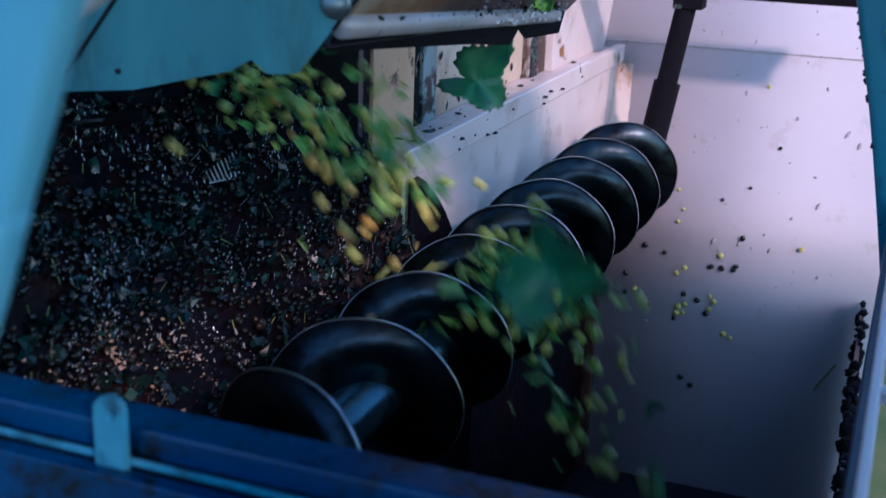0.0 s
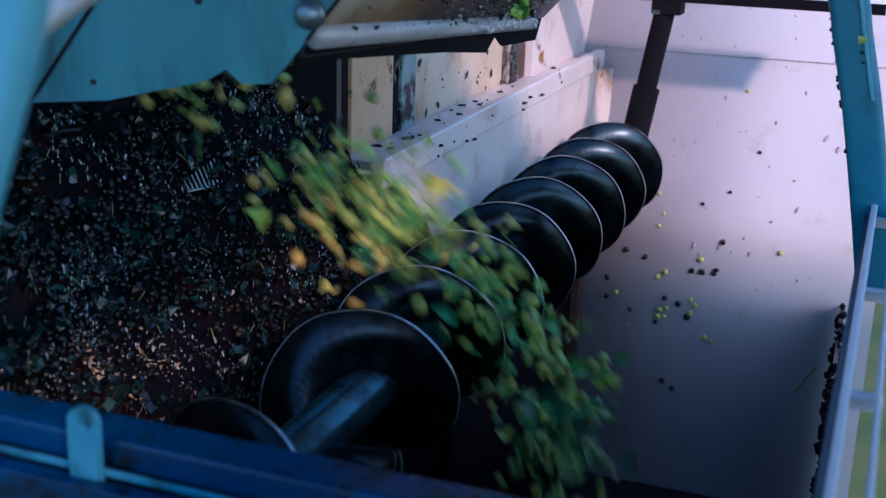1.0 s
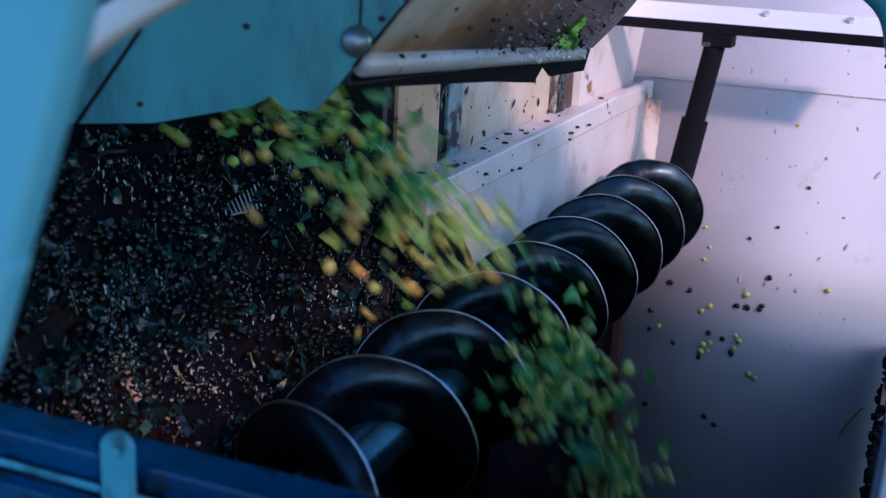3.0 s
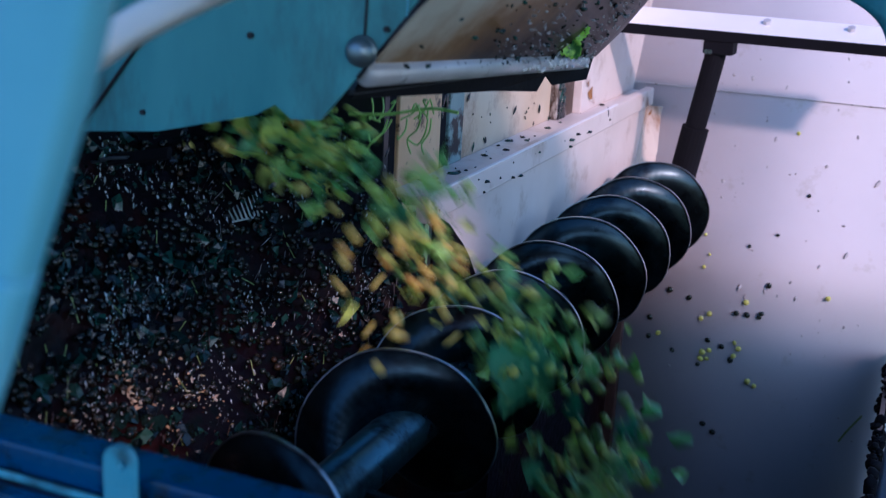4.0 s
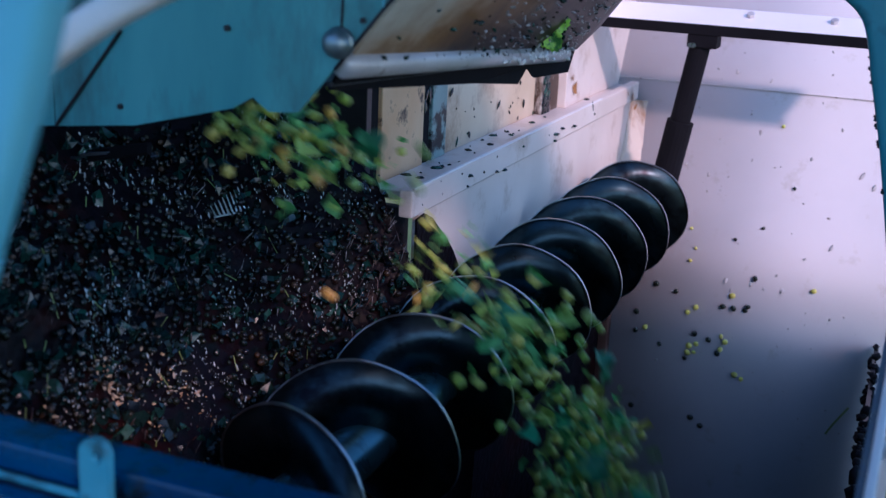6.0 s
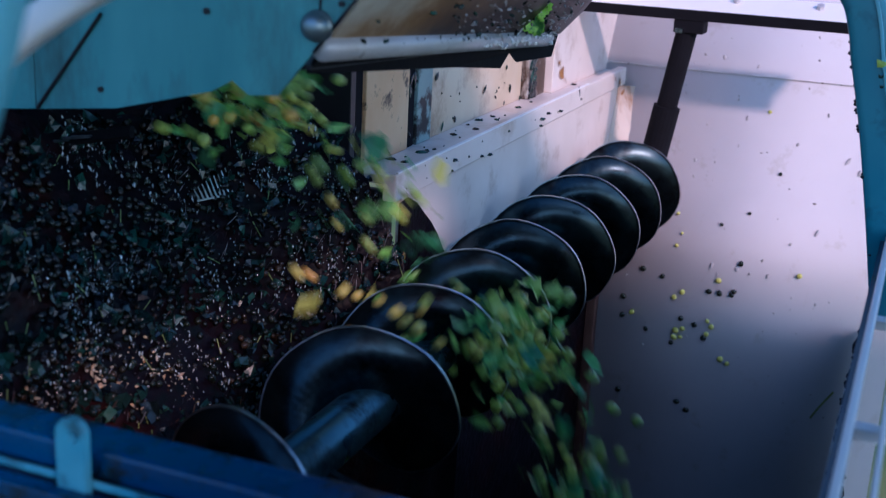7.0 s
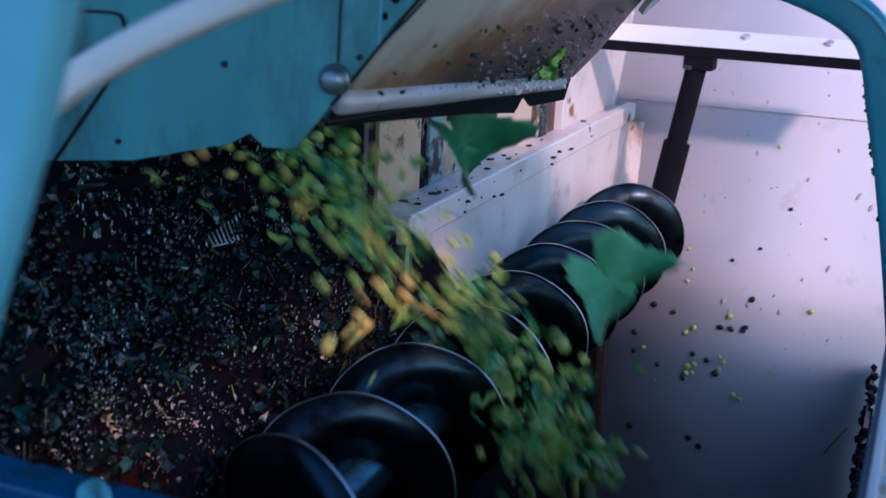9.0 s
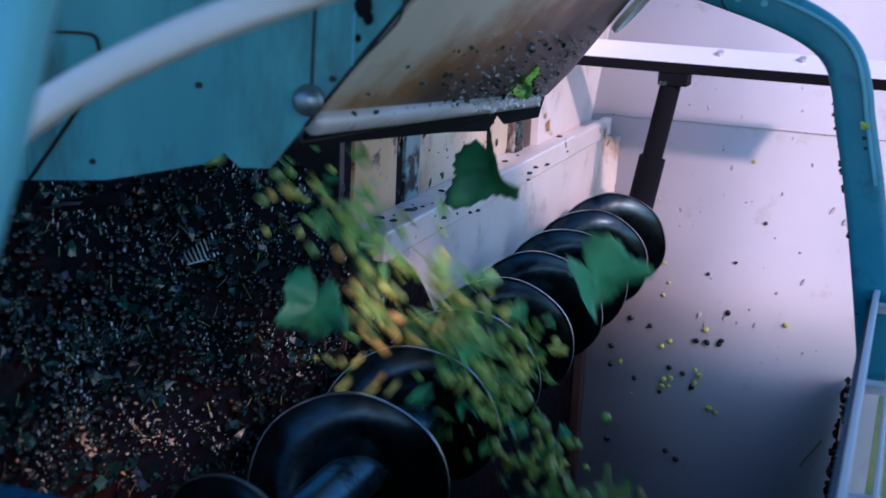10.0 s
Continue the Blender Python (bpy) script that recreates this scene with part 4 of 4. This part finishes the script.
    lf = new("vine_leaf", leaf_mesh("vine_leaf", 0.028, M_LEAFBRIGHT, 0.3, 5))
    lf.matrix_world = pose(-0.435, -0.185, 1.155, 70, 10, 30)
    tagged(lf, "small bright green leaf lying on the heap", "leaf")


# ---- falling grapes ----
CLUMPS = []
LEAVES = []


def spray_mesh(name, seed, nb, nl, spread, berry):
    r0 = random.Random(seed)
    v0, f0 = BALL
    vs, fs, mats = [], [], []
    off = 0
    for k in range(nb + nl):
        p = np.array([r0.gauss(0, spread), r0.gauss(0, spread * 1.2), r0.gauss(0, spread * 0.8)])
        rot = np.array(Euler((r0.uniform(0, 6), r0.uniform(0, 6), r0.uniform(0, 6))).to_matrix())
        if k < nb:
            r = r0.uniform(0.008, 0.0125) * (1.0 if nl > nb else 1.22)
            v, f, mi = v0 * r * np.array([1, 1, 1.15]), f0, 0
        else:
            r = 0.008 + 0.026 * r0.random() ** 1.5
            v, f, mi = SCRAP[0] * r, SCRAP[1], 1
        vs.append(v @ rot.T + p)
        fs += (f + off).tolist()
        mats += [mi] * len(f)
        off += len(v)
    me = bpy.data.meshes.new(name)
    me.from_pydata(np.concatenate(vs).tolist(), [], fs)
    me.materials.append(berry)
    me.materials.append(M_SCRAP)
    me.polygons.foreach_set("material_index", mats)
    me.polygons.foreach_set("use_smooth", [m == 0 for m in mats])
    me.update()
    return me


N_GREEN, N_AMBER, N_GRAPE, N_SCRAP = 160, 130, 280, 90


def make_falling():
    greens = [spray_mesh("leaf_spray", 100 + k, 8 + k % 4, 19 + k % 5, 0.046, M_BERRY) for k in range(12)]
    ambers = [spray_mesh("grape_spray", 200 + k, 5 + k % 3, 2 + k % 2, 0.055, M_AMBERS) for k in range(8)]
    for k in range(N_GREEN):
        o = new("leaf_spray", greens[k % 12])
        tagged(o, "loose spray of torn green leaf and grapes falling", "leaf spray", "leaf falling on the auger", "stuff")
        CLUMPS.append((o, "leaf"))
    for k in range(N_AMBER):
        o = new("grape_spray", ambers[k % 8])
        tagged(o, "loose spray of grapes falling, tinted amber for warm sun", "grape spray", "grapes falling on the auger", "stuff")
        CLUMPS.append((o, "amber"))
    singles = [scatter("grape", BALL2, [((0, 0, 0), (0.0115, 0.0115, 0.013), (0, 0, 0))], m) for m in (M_GRAPE, M_AMBER)]
    for k in range(N_GRAPE):
        o = new("grape", singles[k % 5 == 0])
        tagged(o, ("ripe yellow-green grape falling", "ripe grape falling, tinted amber for warm sun")[k % 5 == 0], "grape", "single grapes falling")
        CLUMPS.append((o, "single"))
    leaves = [leaf_mesh("leaf_scrap", 0.020 + 0.006 * k, M_LEAF, 0.35, 50 + k, 24, 3) for k in range(4)]
    for k in range(N_SCRAP):
        o = new("leaf_scrap", leaves[k % 4])
        tagged(o, "torn green vine leaf falling", "leaf", "torn leaves falling")
        CLUMPS.append((o, "scrap"))


def make_leaves():
    for k, size in enumerate((0.08, 0.115, 0.095, 0.085, 0.085, 0.10, 0.08, 0.065)):
        o = new("vine_leaf", leaf_mesh("vine_leaf", size, (M_LEAF, M_LEAFPALE)[k in (0, 1, 4)], (0.8, 0.5, 0.9, 0.6, 0.9, 0.8, 0.7, 0.6)[k], 20 + k))
        tagged(o, "large green vine leaf falling with the grapes", "leaf", "large leaves falling")
        LEAVES.append(o)


def make_stalks():
    bm = bmesh.new()
    r0 = random.Random(5)
    sweep(bm, smooth_path([(-0.11, 0, -0.03), (-0.03, 0.0, 0.0), (0.05, 0.01, 0.04), (0.11, 0.0, 0.055)]), 0.006, 0.006)
    for k in range(16):
        x = r0.uniform(-0.08, 0.09)
        a = Vector((x, 0, x * 0.4))
        b = a + Vector((r0.uniform(-0.03, 0.03), r0.uniform(-0.03, 0.03), r0.uniform(-0.06, 0.05)))
        c = b + Vector((r0.uniform(-0.02, 0.02), r0.uniform(-0.02, 0.02), r0.uniform(-0.03, 0.01)))
        sweep(bm, smooth_path([a, a.lerp(b, 0.5) + Vector((0.006, 0, 0)), b, c], 3), 0.003, 0.003, side=(0.1, 1, 0.2))
    STALKS.append(tagged(part("grape_stalk", bm, M_STALK), "bare branched green grape stalk falling", "grape stalk"))


STALKS = []
STALK_ROWS = [(3.5, -0.36, 0.45, 1.45), (3.7, -0.26, 0.55, 1.40), (4.0, -0.25, 0.6, 1.352), (4.3, -0.255, 0.6, 1.335), (4.5, -0.26, 0.6, 1.318), (4.7, -0.27, 0.6, 1.296), (4.9, -0.22, 0.55, 1.221), (5.0, -0.12, 0.5, 1.13), (5.3, 0.25, 0.45, 0.5), (5.5, 0.4, 0.45, -0.2)]

# ---- motion of things ----
PERIOD = 3.1
THETA0 = 64 - 1.5 * 360 / PERIOD      # angle of the common start edge at 0 s
REST = pose(-0.45, 0.35, 1.70)

# large leaves: seconds, x, y, z
LEAF_ROWS = [
    [(3.4, -0.222, 0.250, 1.455), (3.6, 0.048, 0.340, 1.320), (3.7, 0.109, 0.340, 1.224), (3.9, 0.124, 0.340, 1.088), (4, 0.133, 0.340, 0.995), (4.2, 0.176, 0.340, 0.835), (4.4, 0.210, 0.340, 0.537), (4.6, 0.237, 0.340, -0.003)],
    [(7.9, -0.222, 0.295, 1.455), (8.1, -0.033, 0.520, 1.410), (8.3, -0.024, 0.520, 1.361), (8.5, 0.032, 0.520, 1.297), (8.7, 0.114, 0.520, 1.268), (8.9, 0.197, 0.520, 1.213), (9, 0.251, 0.520, 1.164), (9.2, 0.306, 0.520, 1.098), (9.4, 0.396, 0.520, 0.990), (9.6, 0.459, 0.520, 0.855), (9.9, 0.525, 0.520, -0.003)],
    [(8.5, -0.222, 0.250, 1.455), (8.7, -0.057, 0.385, 1.437), (8.9, 0.000, 0.430, 1.414), (9.1, -0.015, 0.430, 1.383), (9.3, -0.015, 0.430, 1.338), (9.5, 0.005, 0.430, 1.264), (9.7, 0.069, 0.430, 1.111), (9.9, 0.149, 0.430, 0.869), (10.1, 0.222, 0.430, 0.537)],
    [(9.1, -0.222, 0.295, 1.455), (9.3, -0.015, 0.475, 1.437), (9.6, 0.093, 0.475, 1.423), (9.8, 0.102, 0.475, 1.414), (10, 0.075, 0.475, 1.387), (10.2, 0.089, 0.475, 1.335)],
    [(9.1, -0.222, 0.295, 1.455), (9.3, -0.033, 0.475, 1.374), (9.5, 0.048, 0.520, 1.338), (9.6, 0.075, 0.520, 1.315), (9.8, 0.169, 0.520, 1.277), (10, 0.269, 0.520, 1.203), (10.2, 0.346, 0.520, 1.097)],
    [(-0.1, 0.214, 0.250, 1.212), (0, 0.235, 0.250, 1.132), (0.1, 0.256, 0.250, 1.042), (0.2, 0.278, 0.250, 0.929), (0.3, 0.303, 0.250, 0.783), (0.5, 0.345, 0.250, 0.357)],
    [(-0.1, -0.006, 0.520, 1.383), (0.2, -0.015, 0.520, 1.367), (0.4, -0.024, 0.520, 1.339), (0.6, 0.026, 0.520, 1.209), (0.8, 0.110, 0.520, 1.005), (1, 0.198, 0.520, 0.734), (1.2, 0.246, 0.520, 0.267)],
    [(9.1, -0.330, 0.060, 1.420), (9.3, 0.021, 0.020, 1.479), (9.4, 0.036, 0.020, 1.448), (9.5, 0.050, 0.020, 1.416), (9.7, -0.006, 0.020, 1.328), (9.9, -0.026, 0.020, 1.276), (10, -0.036, 0.020, 1.239), (10.2, -0.049, 0.020, 1.165)],
]


# the ways of leaf and grapes from under the bin: seconds, x, z
LEAF_WAY = [(-0.34, -0.50, 1.42), (-0.16, -0.37, 1.375), (0.0, -0.25, 1.32), (0.1, -0.18, 1.28), (0.2, -0.10, 1.195), (0.3, 0.0, 1.115), (0.4, 0.105, 1.04), (0.5, 0.15, 0.985), (0.6, 0.19, 0.92), (0.7, 0.24, 0.86), (0.8, 0.296, 0.79), (0.95, 0.37, 0.58), (1.1, 0.42, 0.25), (1.2, 0.45, -0.1)]
# Lower way along the sunlit band, taken by the amber-tinted grapes.
GRAPE_WAY = [(-0.34, -0.52, 1.40), (-0.16, -0.42, 1.34), (0.0, -0.33, 1.275), (0.1, -0.275, 1.22), (0.2, -0.20, 1.15), (0.3, -0.12, 1.09), (0.38, -0.06, 1.05), (0.48, -0.10, 0.98), (0.6, -0.18, 0.85), (0.75, -0.22, 0.55), (0.9, -0.25, 0.1)]
# when the thicker clumps come
BURSTS = (-0.42, -0.1, 0.2, 0.6, 0.78, 1.4, 1.42, 1.87, 2.02, 2.42, 2.85, 3.2, 3.5, 3.72, 4.2, 4.22, 4.8, 5.2, 5.22, 5.6, 6.05, 6.46, 6.5, 7.1, 7.2, 7.45, 7.62, 7.95, 8.4, 8.62, 8.9, 9.2, 9.42, 9.65, 9.72)


def keyed(o, rows):
    """Drop rows that share a frame, and walk."""
    seen, clean = set(), []
    for t, m in rows:
        if frame(t) not in seen:
            seen.add(frame(t))
            clean.append((t, m))
    walk(o, clean)


def motions():
    rows = []
    for k in range(21):
        t = 0.5 * k
        rows.append((t, pose(AXIS_X, 0, AXIS_Z, 0, -(THETA0 + 360 * t / PERIOD), 0)))
    walk(AUGER["auger"], rows)
    r0 = random.Random(31)
    counts = {kind: 0 for _, kind in CLUMPS}
    for _, kind in CLUMPS:
        counts[kind] += 1
    done = dict.fromkeys(counts, 0)
    for o, kind in CLUMPS:
        k = done[kind]
        done[kind] += 1
        steady = -0.9 + 11.2 * (k + r0.uniform(-0.5, 0.5)) / counts[kind]
        burst = BURSTS[k % len(BURSTS)] + r0.gauss(0, 0.045)
        t0 = burst if r0.random() < {"leaf": 0.75, "amber": 0.5, "single": 0.2, "scrap": 0.5}[kind] else steady
        pace = r0.uniform(0.88, 1.15)
        dy = r0.triangular(-0.2, 0.26, 0.05)
        wide = {"leaf": 1.0, "amber": 1.0, "single": 2.0, "scrap": 1.5}[kind]
        dx, dz = r0.gauss(0, 0.038) * wide - 0.40 * dy, r0.gauss(0, 0.026) * wide - 0.28 * dy
        way = LEAF_WAY
        if kind == "amber" or (kind == "single" and k % 5 == 0):
            way = GRAPE_WAY
        spin = [r0.uniform(-170, 170) for _ in range(3)]
        tilt = [r0.uniform(0, 360) for _ in range(3)]
        rows = []
        for s, x, z in way:
            turned = [tilt[i] + spin[i] * s for i in range(3)]
            rows.append((t0 + s * pace, pose(x + dx, 0.40 + dy, z + dz, *turned)))
        if rows[0][0] > 0.1:
            hidden = pose(r0.uniform(-0.7, -0.5), r0.uniform(0.1, 0.5), r0.uniform(1.60, 1.85), *tilt)
            rows = [(0, hidden), (max(0.04, rows[0][0] - 0.15), hidden)] + rows
        if rows[-1][0] < 10:
            rows.append((10, rows[-1][1]))
        keyed(o, rows)
    keyed(STALKS[0], [(0, REST), (3.3, REST)] + [(t, pose(x, y, z, 0, 14 - 20 * (t - 4), 0)) for t, x, y, z in STALK_ROWS] + [(10, pose(0.4, 0.45, -0.2, 0, -16, 0))])
    for j, (o, way) in enumerate(zip(LEAVES, LEAF_ROWS)):
        t1 = way[0][0]
        tilt = LEAF_TILT[j]
        rows = [(0, REST), (t1 - 0.25, REST)] if t1 > 0.5 else []
        rows += [(t, pose(x, y, z, tilt[0] + 40 * (t - t1), tilt[1] + 55 * (t - t1), tilt[2] + 30 * (t - t1))) for t, x, y, z in way]
        if rows[-1][0] < 10:
            rows.append((10, rows[-1][1]))
        keyed(o, rows)


LEAF_TILT = [(80, 20, 10), (50, -10, 20), (60, 30, 40), (85, 10, -20), (40, 10, 10), (90, 25, 0), (60, 20, 30), (70, 40, 0)]

ground()
shade_sheets()
blocker_wall()
hopper()
cross_bar()
hanger()
auger()
feed_bin()
front_frame()
support_arch()
side_rim()
stanchion()
heap()
scraper()
spatter()
make_falling()
make_leaves()
make_stalks()
motions()
